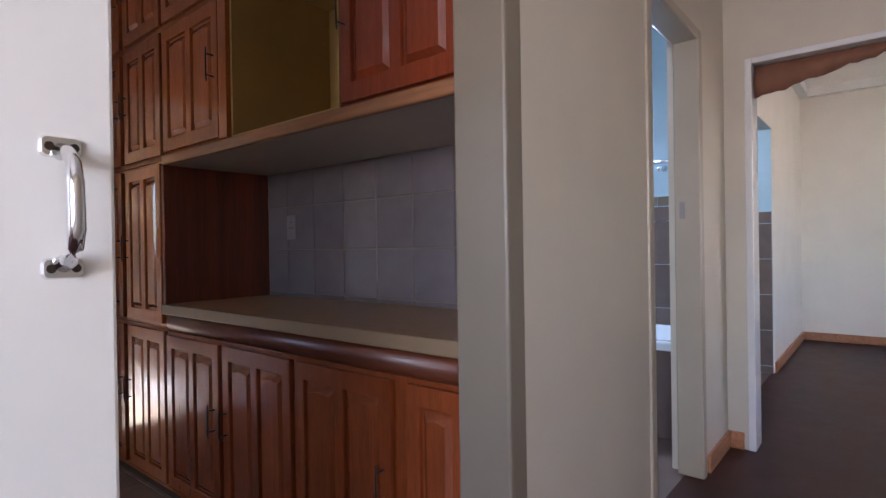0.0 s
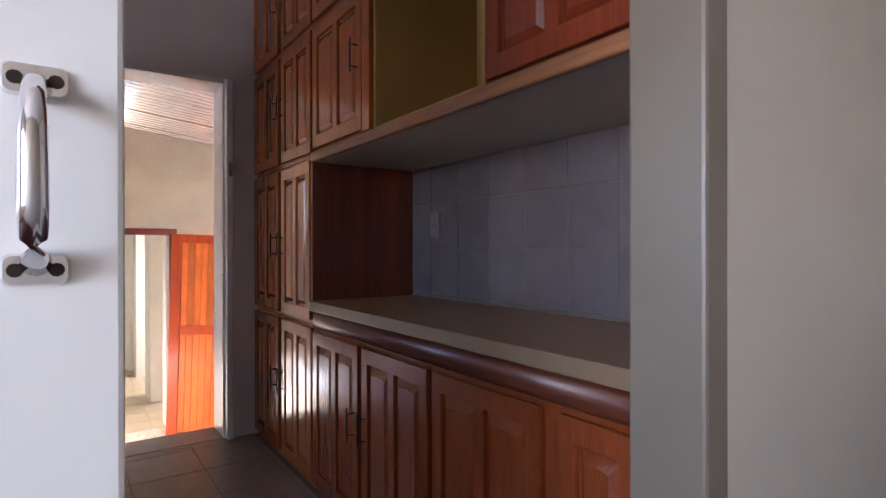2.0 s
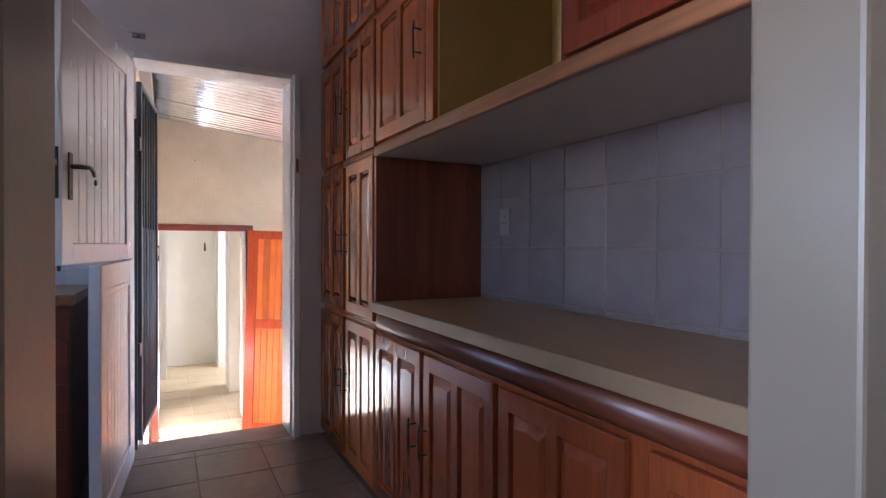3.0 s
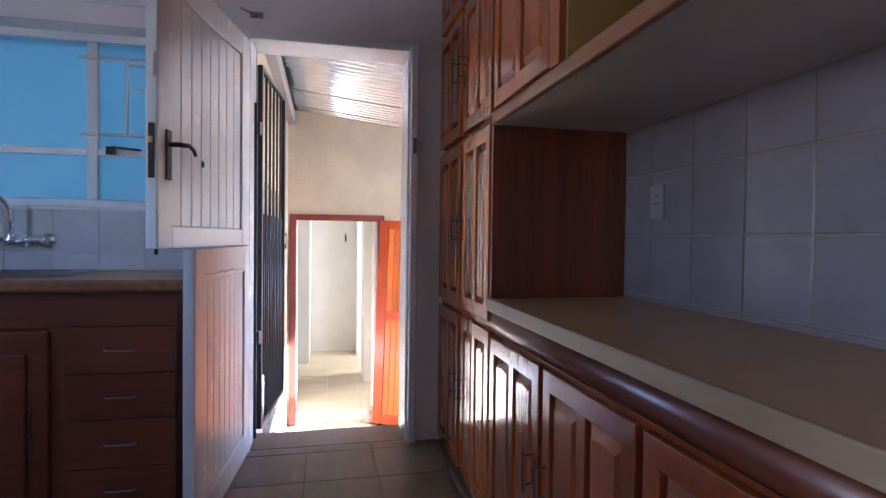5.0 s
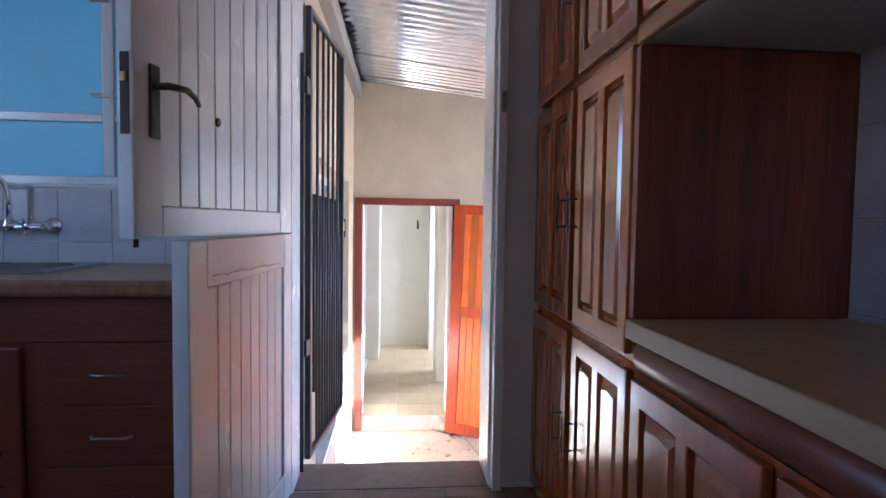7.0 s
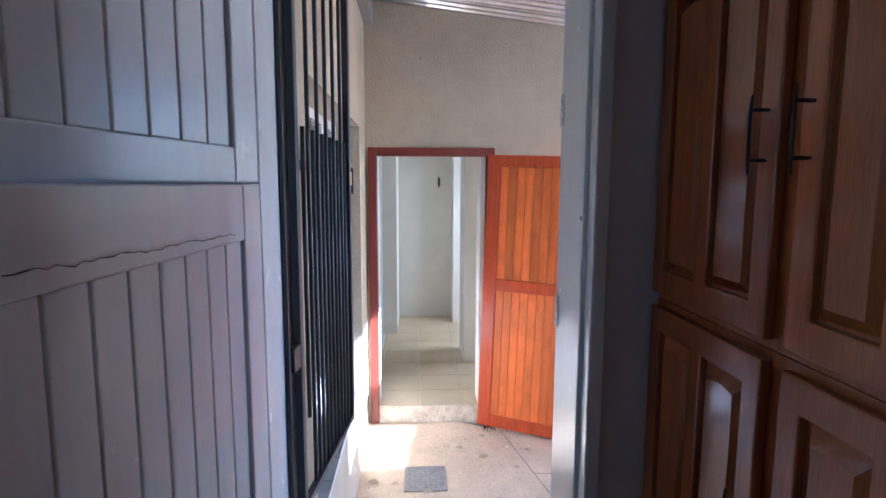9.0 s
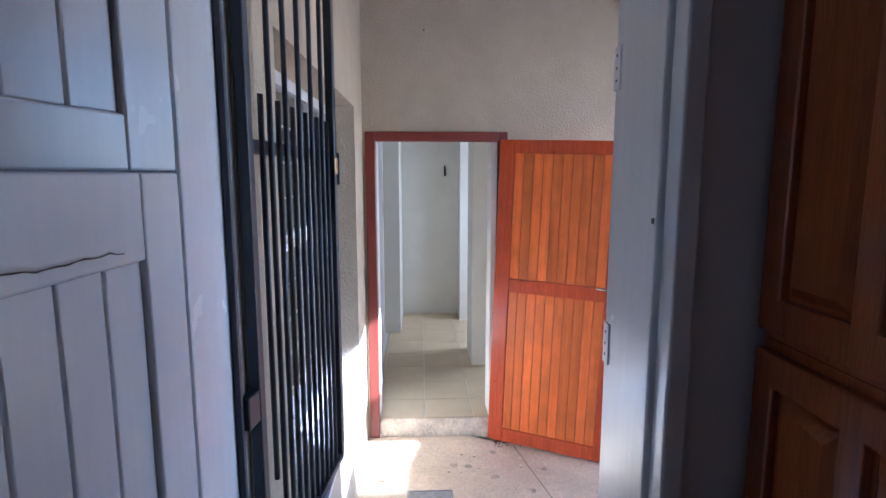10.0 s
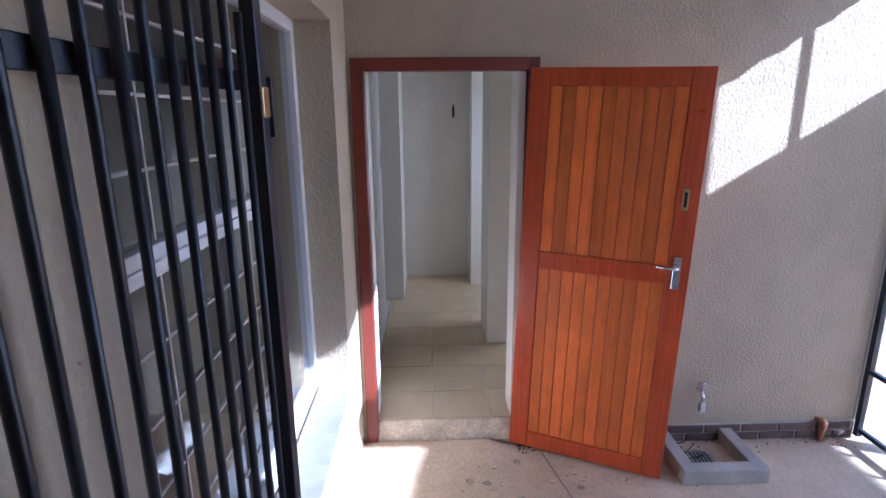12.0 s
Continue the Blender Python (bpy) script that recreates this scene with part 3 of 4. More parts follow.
for nm, d in (("back_board", (1.502, 2.148, 0.5, 0.55, 1.544, 2.198)), ("side_board", (1.502, 1.512, 0.02, 0.5, 1.544, 2.198)), ("side_board", (2.138, 2.148, 0.02, 0.5, 1.544, 2.198)),
              ("top_board", (1.512, 2.138, 0.02, 0.5, 2.188, 2.198)), ("bottom_board", (1.512, 2.138, 0.02, 0.5, 1.544, 1.552))):
    bar(nm, INSIDE, opn, d, 0)
bar("stile", WOOD, opn, (1.44, 1.5, 0.0, 0.02, 1.544, 2.11), 0.003)
# shelf over the niche with a pale timber edge
shelf = thing("niche_shelf", "long shelf board with a pale timber front edge above the worktop", "shelf", "")
bar("edge", WOOD_EDGE, shelf, (0.93, 2.648, -0.004, 0.02, 1.496, 1.54), 0.006)
bar("board", SHELF_UNDER, shelf, (0.93, 2.648, 0.02, 0.548, 1.498, 1.54), 0.001)
# base cabinets under the worktop
cabinet("base_cabinet", "reddish varnished base cabinet with two raised-panel doors under the worktop", 0.927, 1.9, 0.0, 0.742, [(0.94, 1.4, 0.035, 0.726, 1.37, 0.42), (1.43, 1.885, 0.035, 0.726, 1.46, 0.42)], G, BASE_WOOD)
cabinet("base_cabinet", "reddish varnished base cabinet under the worktop beside the doorway", 1.902, 2.648, 0.0, 0.742, [(1.912, 2.37, 0.035, 0.726, 2.34, 0.42), (2.43, 2.646, 0.035, 0.726, None, 0, 1)], G, BASE_WOOD)
top = thing("worktop", "beige laminate worktop with a rounded dark wooden apron", "worktop")
bar("slab", LAMINATE, top, (0.932, 2.65, 0.0, 0.548, 0.826, 0.8635), 0.002)
bar("edge_strip", LAMINATE_EDGE, top, (0.932, 2.65, -0.014, 0.0, 0.82, 0.865), 0.004)
# bullnose apron: a swelling front between worktop and doors, rounded off at its free end
bm = bmesh.new()
rings = []
for x, k in ((0.948, 0.35), (0.95, 0.62), (0.956, 0.82), (0.966, 0.95), (0.98, 1.0), (2.65, 1.0)):
    prof = [(0.5, 0.742), (0.03 - 0.018 * k, 0.742)]
    for a in range(0, 181, 15):
        prof.append((0.022 - 0.03 * k * math.sin(radians(a)), 0.781 - 0.038 * math.cos(radians(a))))
    prof += [(0.03, 0.8195), (0.5, 0.8195)]
    rings.append([bm.verts.new((x, y, z)) for y, z in prof])
for p, q in zip(rings, rings[1:]):
    for k in range(len(p)):
        bm.faces.new((p[k], p[(k + 1) % len(p)], q[(k + 1) % len(p)], q[k])).smooth = 1 < k < len(p) - 3
bm.faces.new(rings[0])
bm.faces.new(rings[-1][::-1])
part("apron", bm, WOOD_X, top)
# double socket on the tiles
so = thing("wall_socket", "white plastic wall socket on the niche tiles, darkened for shade", "socket")
bar("plate", SHADED_PLASTIC, so, (1.11, 1.185, 0.532, 0.541, 1.155, 1.275), 0.004)
for dx, dz in ((0, 0.02), (-0.011, -0.008), (0.011, -0.008)):
    bm = bmesh.new()
    tube(bm, [(1.147 + dx, 0.534, 1.22 + dz), (1.147 + dx, 0.5305, 1.22 + dz)], 0.004, 8)
    part("pin_hole", bm, BLACK, so)

# ---------- sink side ----------
sinkcab = thing("sink_cabinet", "dark varnished wooden sink cabinet with a stack of drawers", "cabinet")
bm = bmesh.new()
box(bm, 0.0, 0.56, -3.19, -1.15, 0.0, 0.68)
box(bm, 0.54, 0.56, -3.19, -1.15, 0.68, 0.872)
box(bm, 0.0, 0.54, -1.17, -1.15, 0.68, 0.872)
part("body", bm, WOOD_SINK, sinkcab)
bar("apron", WOOD_SINK, sinkcab, (0.56, 0.578, -3.19, -1.15, 0.735, 0.87), 0.003)
for z0, z1 in ((0.557, 0.733), (0.38, 0.5545), (0.197, 0.3775), (0.03, 0.1945)):
    dr = bar("drawer_front", WOOD_SINK, sinkcab, (0.56, 0.581, -1.536, -1.155, z0, z1), 0.003)
    bm = bmesh.new()
    zc = (z0 + z1) / 2
    tube(bm, [(0.581, -1.4, zc), (0.599, -1.39, zc), (0.606, -1.345, zc + 0.003), (0.599, -1.3, zc), (0.581, -1.29, zc)], 0.0036, 8)
    part("handle", bm, DULL_METAL, dr, "curved metal drawer pull")
for y0, y1 in ((-2.03, -1.59), (-2.49, -2.05)):
    dr = bar("door", WOOD_SINK, sinkcab, (0.56, 0.575, y0, y1, 0.03, 0.72), 0.006)
    bar("panel", WOOD_SINK, dr, (0.575, 0.583, y0 + 0.07, y1 - 0.07, 0.11, 0.64), 0.007)
    bm = bmesh.new()
    tube(bm, [(0.584, y1 - 0.045, 0.33), (0.6, y1 - 0.045, 0.34), (0.6, y1 - 0.045, 0.42), (0.584, y1 - 0.045, 0.43)], 0.004, 8)
    part("handle", bm, BRONZE, dr, "dark bronze wire pull")
st = thing("sink_worktop", "beige laminate worktop with a rounded timber edge", "worktop")
bm = bmesh.new()
plate(bm, [0.0, 0.12, 0.43, 0.6], [-3.19, -2.22, -1.67, -1.13], [(1, 1)], 0.872, 0.912, lambda u, v, t: (u, v, t))
part("slab", bm, LAMINATE, st)
bar("edge_strip", WOOD_EDGE, st, (0.6, 0.624, -3.19, -1.13, 0.868, 0.913), 0.011)
sink = thing("sink", "stainless steel inset kitchen sink", "sink")
bm = bmesh.new()
x0, x1, y0, y1 = 0.07, 0.46, -2.75, -1.6
zs = 0.921


def loop(bm, a, b, c, d, z, r, n=5):
    vs = []
    for cx, cy, s in ((b - r, d - r, 0), (a + r, d - r, 90), (a + r, c + r, 180), (b - r, c + r, 270)):
        for k in range(n + 1):
            an = radians(s + 90 * k / n)
            vs.append(bm.verts.new((cx + r * math.cos(an), cy + r * math.sin(an), z)))
    return vs


rims = [loop(bm, x0, x1, y0, y1, 0.9125, 0.03), loop(bm, x0 + 0.003, x1 - 0.003, y0 + 0.003, y1 - 0.003, zs, 0.03), loop(bm, 0.115, 0.435, -2.225, -1.665, zs - 0.002, 0.06), loop(bm, 0.125, 0.425, -2.215, -1.675, zs - 0.012, 0.06), loop(bm, 0.14, 0.41, -2.2, -1.69, 0.75, 0.07)]
for a, b in zip(rims, rims[1:]):
    for k in range(len(a)):
        bm.faces.new((a[k], a[(k + 1) % len(a)], b[(k + 1) % len(b)], b[k])).smooth = True
bm.faces.new(rims[-1])
part("basin", bm, STEEL, sink)
tap = thing("mixer_tap", "chrome wall mixer tap with cross knobs and a tall swan-neck spout", "tap")
TY, TZ = -1.96, 1.052
bm = bmesh.new()
tube(bm, [(0.06, TY - 0.125, TZ), (0.06, TY - 0.03, TZ), (0.06, TY - 0.028, TZ), (0.06, TY + 0.028, TZ), (0.06, TY + 0.03, TZ), (0.06, TY + 0.125, TZ)], [0.012, 0.012, 0.02, 0.02, 0.012, 0.012], 14)
tube(bm, [(0.06, TY, TZ - 0.02), (0.06, TY, TZ + 0.025), (0.06, TY, TZ + 0.03)], [0.018, 0.018, 0.012], 14)
part("body", bm, CHROME, tap)
for y in (TY - 0.125, TY + 0.125):
    bm = bmesh.new()
    tube(bm, [(0.0075, y, TZ), (0.014, y, TZ), (0.022, y, TZ), (0.024, y, TZ), (0.06, y, TZ), (0.074, y, TZ)], [0.031, 0.031, 0.022, 0.015, 0.015, 0.008], 16)
    part("flange", bm, CHROME, tap)
bm = bmesh.new()
way = Vector((0.5, -0.866, 0))
foot = Vector((0.06, TY, TZ + 0.025))
rise = Vector((0.06, TY, TZ + 0.1))
tube(bm, [foot] + arc(rise + 0.115 * way, 0.115, 180, 0, way, (0, 0, 1), 16) + [rise + 0.23 * way - Vector((0, 0, 0.03))], 0.0095, 12)
part("spout", bm, CHROME, tap)
for y in (TY - 0.068, TY + 0.068):
    bm = bmesh.new()
    tube(bm, [(0.06, y - 0.014, TZ), (0.06, y - 0.01, TZ), (0.06, y + 0.01, TZ), (0.06, y + 0.014, TZ)], [0.013, 0.019, 0.019, 0.013], 14)
    for a in range(4):
        an = radians(30 + 90 * a)
        d = Vector((math.cos(an), 0, math.sin(an)))
        c = Vector((0.06, y, TZ))
        tube(bm, [c, c + 0.024 * d, c + 0.036 * d, c + 0.038 * d], [0.006, 0.006, 0.0085, 0.005], 8)
    part("knob", bm, CHROME, tap)

# kitchen window: steel frame, frosted panes, burglar bars
win = tagged(new("window_kitchen"), "frosted blue-lit kitchen window in a grey painted steel frame", "window", kind="structure")
bm = bmesh.new()
for d in ((-2.75, -2.71, 1.21, 2.06), (-1.34, -1.3, 1.21, 2.06), (-1.73, -1.685, 1.25, 2.02), (-2.32, -2.28, 1.25, 2.02), (-2.71, -1.34, 1.21, 1.25), (-2.71, -1.34, 2.02, 2.06)):
    box(bm, -0.17, -0.13, *d, 0.004)
for d in ((-2.71, -2.32), (-2.28, -1.73), (-1.685, -1.34)):
    box(bm, -0.168, -0.132, *d, 1.465, 1.5, 0.004)
part("window_frame", bm, GLOSS_OLD, win)
for a, b in ((-2.71, -2.32), (-2.28, -1.73), (-1.685, -1.34)):
    for c, d in ((1.25, 1.465), (1.5, 2.02)):
        pane = bar("pane", FROSTED, win, (-0.153, -0.147, a, b, c, d), 0)
        pane.visible_shadow = False
bar("window_sill", KITCHEN_WALL, win, (-0.13, 0.01, -2.75, -1.3, 1.195, 1.21), 0.003)
bm = bmesh.new()
for z in (1.56, 1.93):
    box(bm, -0.12, -0.105, -1.76, -1.34, z, z + 0.014, 0.002)
for y0, y1, z0, z1 in ((-1.68, -1.668, 1.53, 2.0), (-1.55, -1.538, 1.575, 1.93)):
    box(bm, -0.105, -0.095, y0, y1, z0, z1, 0.002)
for z in (1.78, 1.9):
    box(bm, -0.105, -0.095, -1.538, -1.34, z, z + 0.012, 0.002)
part("burglar_bar", bm, GLOSS, win, "white painted burglar bars")
bm = bmesh.new()
tube(bm, [(-0.12, -1.62, 1.49), (-0.06, -1.6, 1.5), (-0.06, -1.47, 1.49)], 0.006, 8)
box(bm, -0.13, -0.1, -1.64, -1.6, 1.47, 1.51, 0.003)
part("window_stay", bm, BRONZE, win, "dark metal window catch")

rail = thing("curtain_rail", "slim white metal curtain rail above the kitchen window", "curtain rail")
bar("track", GLOSS_OLD, rail, (0.018, 0.034, -2.85, -1.2, 2.148, 2.172), 0.003)
for y in (-2.7, -2.0, -1.32):
    bar("bracket", GLOSS_OLD, rail, (0.0, 0.018, y, y + 0.025, 2.145, 2.18), 0.002)

# ---------- dutch door in two leaves ----------


def leaf(root_name, label, hinge, free, z0, z1, mats, boards, rails, board_mat=None):
    """A boarded door leaf from hinge to free edge. rails: heights of the rails' lower and upper edges."""
    h, f = Vector((*hinge, 0)), Vector((*free, 0))
    w = (f - h).length
    ang = math.degrees(math.atan2(f.y - h.y, f.x - h.x))
    root = thing(root_name, label, "door", at=(h.x, h.y, 0))
    root.rotation_euler = (0, 0, radians(ang))
    st = 0.1
    for a in (0, w - st):
        bar("stile", mats, root, (a, a + st, -0.02, 0.02, z0, z1), 0.004)
    for a, b in rails:
        bar("rail", mats, root, (st, w - st, -0.0195, 0.0195, a, b), 0.004)
    for (_, lo), (hi, _) in zip(rails, rails[1:]):
        step = (w - 2 * st) / boards
        bar("backing", mats, root, (st, w - st, -0.006, 0.004, lo, hi), 0)
        for k in range(boards):
            bar("board", board_mat or mats, root, (st + k * step + 0.0022, st + (k + 1) * step - 0.0022, -0.012, 0.011, lo, hi), 0.003)
    return root, w


up, w_up = leaf("dutch_door_leaf", "worn white gloss boarded upper half of a dutch door standing open", (0.03, -0.975), (0.885, -1.15), 1.036, 2.035, GLOSS_OLD, 8, ((1.036, 1.113), (1.93, 2.035)))
low, w_low = leaf("dutch_door_leaf", "worn white gloss boarded lower half of a dutch door standing open", (0.03, -0.975), (0.886, -1.035), 0.012, 1.034, GLOSS_OLD, 8, ((0.012, 0.13), (0.912, 1.034)))
# split paint along the lower leaf's top rail: a low jagged ridge above an open crack
rnd = random.Random(4)
bm, dk = bmesh.new(), bmesh.new()
last = dark = None
for k in range(40):
    x = 0.15 + 0.015 * k
    z = 0.93 + 0.012 * k / 40 + 0.0018 * math.sin(k * 0.55) + rnd.uniform(-0.0022, 0.0022)
    h = rnd.uniform(0.008, 0.016) * math.sin(math.pi * (k + 0.5) / 40)
    row = [bm.verts.new((x, 0.0188, z)), bm.verts.new((x, 0.0188 + 0.16 * h + 0.0006, z + 0.0012)), bm.verts.new((x, 0.0188, z + 0.002 + h))]
    slit = [dk.verts.new((x, 0.0206, z - rnd.uniform(0.0004, 0.002))), dk.verts.new((x, 0.0206, z + 0.0006))]
    if last:
        bm.faces.new((last[0], row[0], row[1], last[1])).smooth = True
        bm.faces.new((last[1], row[1], row[2], last[2])).smooth = True
        dk.faces.new((dark[0], slit[0], slit[1], dark[1]))
    last, dark = row, slit
part("cracked_filler", bm, GLOSS_OLD, low, "raised ridge of cracked paint")
part("paint_crack", dk, DIRT, low, "dark split in the paint")
# lever lock on the upper leaf
bm = bmesh.new()
box(bm, w_up - 0.088, w_up - 0.05, 0.02, 0.026, 1.27, 1.44, 0.004)
lock_face = part("lock_plate", bm, BRONZE, up, "dark bronze lock plate")
bm = bmesh.new()
hx = w_up - 0.069
tube(bm, [(hx, 0.026, 1.39), (hx, 0.06, 1.39), (hx - 0.012, 0.066, 1.39), (hx - 0.06, 0.066, 1.396), (hx - 0.1, 0.064, 1.385), (hx - 0.118, 0.062, 1.37)], [0.009, 0.009, 0.009, 0.008, 0.007, 0.006], 10)
part("lever", bm, BRONZE, lock_face)
bm = bmesh.new()
box(bm, w_up - 0.0005, w_up + 0.002, -0.011, 0.011, 1.27, 1.45, 0.001)
part("lock_case", bm, BRONZE, up, "dark lock face in the door edge")
bm = bmesh.new()
box(bm, w_up + 0.002, w_up + 0.008, -0.007, 0.006, 1.385, 1.405, 0.001)
part("latch", bm, BRASS, up, "brass latch bolt")
bm = bmesh.new()
tube(bm, [(hx, 0.0255, 1.308), (hx, 0.0268, 1.308)], 0.0055, 10)
box(bm, hx - 0.0025, hx + 0.0025, 0.0255, 0.0268, 1.288, 1.306)
part("keyhole", bm, BLACK, lock_face)
bar("edge_plate", GLOSS_OLD, up, (w_up, w_up + 0.006, -0.012, 0.01, 1.6, 1.68), 0.001)
bm = bmesh.new()
tube(bm, [(0.51, 0.011, 1.362), (0.51, 0.016, 1.362), (0.51, 0.0165, 1.362)], [0.013, 0.012, 0.006], 16)
part("peephole", bm, BRONZE, up)
bm = bmesh.new()
tube(bm, [(w_up - 0.03, 0.0, 1.04), (w_up - 0.03, 0.0, 1.016)], 0.006, 8)
part("bolt", bm, BLACK, up)

# ---------- iron gate at the back door ----------


def iron_gate():
    g = thing("security_gate", "black painted iron bar security gate standing open", "gate", at=(-0.215, -0.94, 0))
    v = Vector((-0.924 + 0.215, -0.866 + 0.94))
    w = v.length
    g.rotation_euler = (0, 0, math.atan2(v.y, v.x))
    z0, z1 = 0.03, 2.0
    for a, ww in ((0.016, 0.028), (w - 0.032, 0.032)):
        bar("post", IRON, g, (a, a + ww, -0.013, 0.013, z0, z1), 0.003)
    for z in (z0, z1 - 0.026):
        bar("rail", IRON, g, (0.044, w - 0.032, -0.012, 0.012, z, z + 0.026), 0.003)
    bar("band", IRON, g, (0.03, w - 0.032, 0.009, 0.015, 1.074, 1.107), 0.002)
    # square rods, long ones to the top rail between short ones that end just above the band
    for k in range(11):
        x = 0.12 + 0.0525 * k
        low, high = (0.3 if k == 0 else z0 + 0.026), (z1 - 0.026 if k % 2 else 1.205 - 0.001 * k)
        bm = bmesh.new()
        tube(bm, [(x, 0, low), (x, 0, high)], 0.0072, 8)
        part("bar" if k % 2 else "short_bar", bm, IRON, g)
    lock = bar("lock", BRASS, g, (w - 0.03, w + 0.001, -0.016, 0.018, 1.03, 1.083), 0.003, label="worn brass gate lock")
    bar("striker", IRON, lock, (w + 0.001, w + 0.008, -0.02, 0.022, 0.995, 1.1), 0.002)
    for z in (0.5, 1.62):
        bar("hinge", IRON, g, (-0.04, 0.016, -0.012, 0.012, z, z + 0.07), 0.004)
    return g


iron_gate()
bm = bmesh.new()
box(bm, -0.176, -0.162, -0.959, -0.944, 0.004, 1.78, 0.002)
tagged(part("gate_post", bm, IRON), "black painted iron gate post on the wall", "post", kind="structure")

# ---------- orange timber door of the yard ----------
rd, w_rd = leaf("timber_door", "orange varnished boarded timber door standing open, sagging on its hinges", (-2.675, -0.085), (-2.34, 0.664), YARD + 0.03, 1.25, RED_STILE, 10,
                ((YARD + 0.03, YARD + 0.125), (0.25, 0.34), (1.165, 1.25)), RED_DOOR)
rd.rotation_euler.y = radians(1.8)
bm = bmesh.new()
box(bm, w_rd - 0.075, w_rd - 0.04, -0.027, -0.02, 0.23, 0.39, 0.003)
pl = part("lock_plate", bm, CHROME, rd, "chrome lock plate")
bm = bmesh.new()
tube(bm, [(w_rd - 0.057, -0.027, 0.34), (w_rd - 0.057, -0.06, 0.34), (w_rd - 0.07, -0.066, 0.34), (w_rd - 0.15, -0.062, 0.342)], 0.007, 10)
part("lever", bm, CHROME, pl)
bm = bmesh.new()
box(bm, w_rd - 0.075, w_rd - 0.045, -0.026, -0.02, 0.615, 0.715, 0.002)
nl = part("night_latch", bm, BRASS, rd, "small brass night latch")
bm = bmesh.new()
box(bm, w_rd - 0.066, w_rd - 0.053, -0.0275, -0.026, 0.63, 0.7, 0.0005)
part("slot", bm, BLACK, nl)

# ---------- yard window in its recess ----------
yw = tagged(new("window_yard"), "small-paned window in a pale painted frame beside the gate", "window", kind="structure")
X0, X1, Z0, Z1 = -2.28, -0.575, -0.22, 1.41
XM = -1.8  # mullion between the plain side light and the small panes
for d in ((X0, X0 + 0.05, Z0, Z1), (X1 - 0.05, X1, Z0, Z1), (XM, XM + 0.05, Z0 + 0.05, Z1 - 0.05), (X0 + 0.05, X1 - 0.05, Z0, Z0 + 0.05),
          (X0 + 0.05, X1 - 0.05, Z1 - 0.05, Z1), (XM + 0.05, X1 - 0.05, 0.725, 0.755), (XM + 0.05, X1 - 0.05, 0.758, 0.79)):
    bar("window_frame", GLOSS, yw, (d[0], d[1], -1.16, -1.105, d[2], d[3]), 0.004)
bar("pane", CLEAR, yw, (X0 + 0.05, XM, -1.134, -1.13, Z0 + 0.05, Z1 - 0.05), 0).visible_shadow = False
cols, rowsz = 6, ((Z0 + 0.05, 0.725, 6), (0.79, Z1 - 0.05, 4))
cw = (X1 - XM - 0.1) / cols
for lo, hi, n in rowsz:
    h = (hi - lo) / n
    for k in range(1, cols):
        bar("muntin", MUNTIN, yw, (XM + 0.05 + k * cw - 0.004, XM + 0.05 + k * cw + 0.004, -1.14, -1.124, lo, hi), 0.002)
    for k in range(cols):
        for r in range(n):
            if r:
                bar("muntin", MUNTIN, yw, (XM + 0.054 + k * cw, XM + 0.046 + (k + 1) * cw, -1.139, -1.125, lo + r * h - 0.004, lo + r * h + 0.004), 0.002)
            pn = bar("pane", CLEAR, yw, (XM + 0.052 + k * cw, XM + 0.048 + (k + 1) * cw, -1.134, -1.13, lo + r * h, lo + (r + 1) * h), 0)
            pn.visible_shadow = False

# ---------- hall ----------
hd = thing("hall_door", "white flush door with a chrome pull handle", "door")
bar("slab", CREAM_DOOR, hd, (2.862, 2.9, -1.7, -0.886, 0.008, 2.04), 0.004)
handle = thing("pull_handle", "polished chrome pull handle with screwed end plates", "handle")
HY, HA, HB = -0.93, 1.199, 1.091
bm = bmesh.new()
tube(bm, [(2.902, HY, HA - 0.004), (2.92, HY, HA - 0.007), (2.934, HY, HA - 0.018), (2.938, HY, HA - 0.034), (2.938, HY, HB + 0.034), (2.934, HY, HB + 0.018), (2.92, HY, HB + 0.007), (2.902, HY, HB + 0.004)], [0.008, 0.0062, 0.006, 0.0066, 0.0072, 0.0062, 0.0062, 0.008], 14)
part("grip", bm, CHROME, handle)
for z in (HA, HB):
    bm = bmesh.new()
    lo_ring = [bm.verts.new((2.9, v.co.x, v.co.y)) for v in loop(bm, HY - 0.0165, HY + 0.0165, z - 0.0095, z + 0.0095, 0, 0.005)]
    for v in [v for v in bm.verts if v not in lo_ring]:
        bm.verts.remove(v)
    hi_ring = [bm.verts.new((2.904, HY + (v.co.y - HY) * 0.9, z + (v.co.z - z) * 0.86)) for v in lo_ring]
    for k in range(len(lo_ring)):
        bm.faces.new((lo_ring[k], lo_ring[(k + 1) % len(lo_ring)], hi_ring[(k + 1) % len(lo_ring)], hi_ring[k]))
    bm.faces.new(hi_ring)
    pl = part("end_plate", bm, CHROME, handle)
    for dy in (-0.0095, 0.0095):
        bm = bmesh.new()
        tube(bm, [(2.9035, HY + dy, z), (2.9048, HY + dy, z)], [0.0044, 0.0036], 10)
        part("screw", bm, BRONZE, pl)

# ---------- hall and rooms: small fittings ----------
bar("strike_plate", DULL_METAL, bpy.data.objects["door_frame_bathroom"], (2.715, 2.74, 1.602, 1.606, 1.22, 1.3), 0.001)
bm = bmesh.new()
n = 26
prev = None
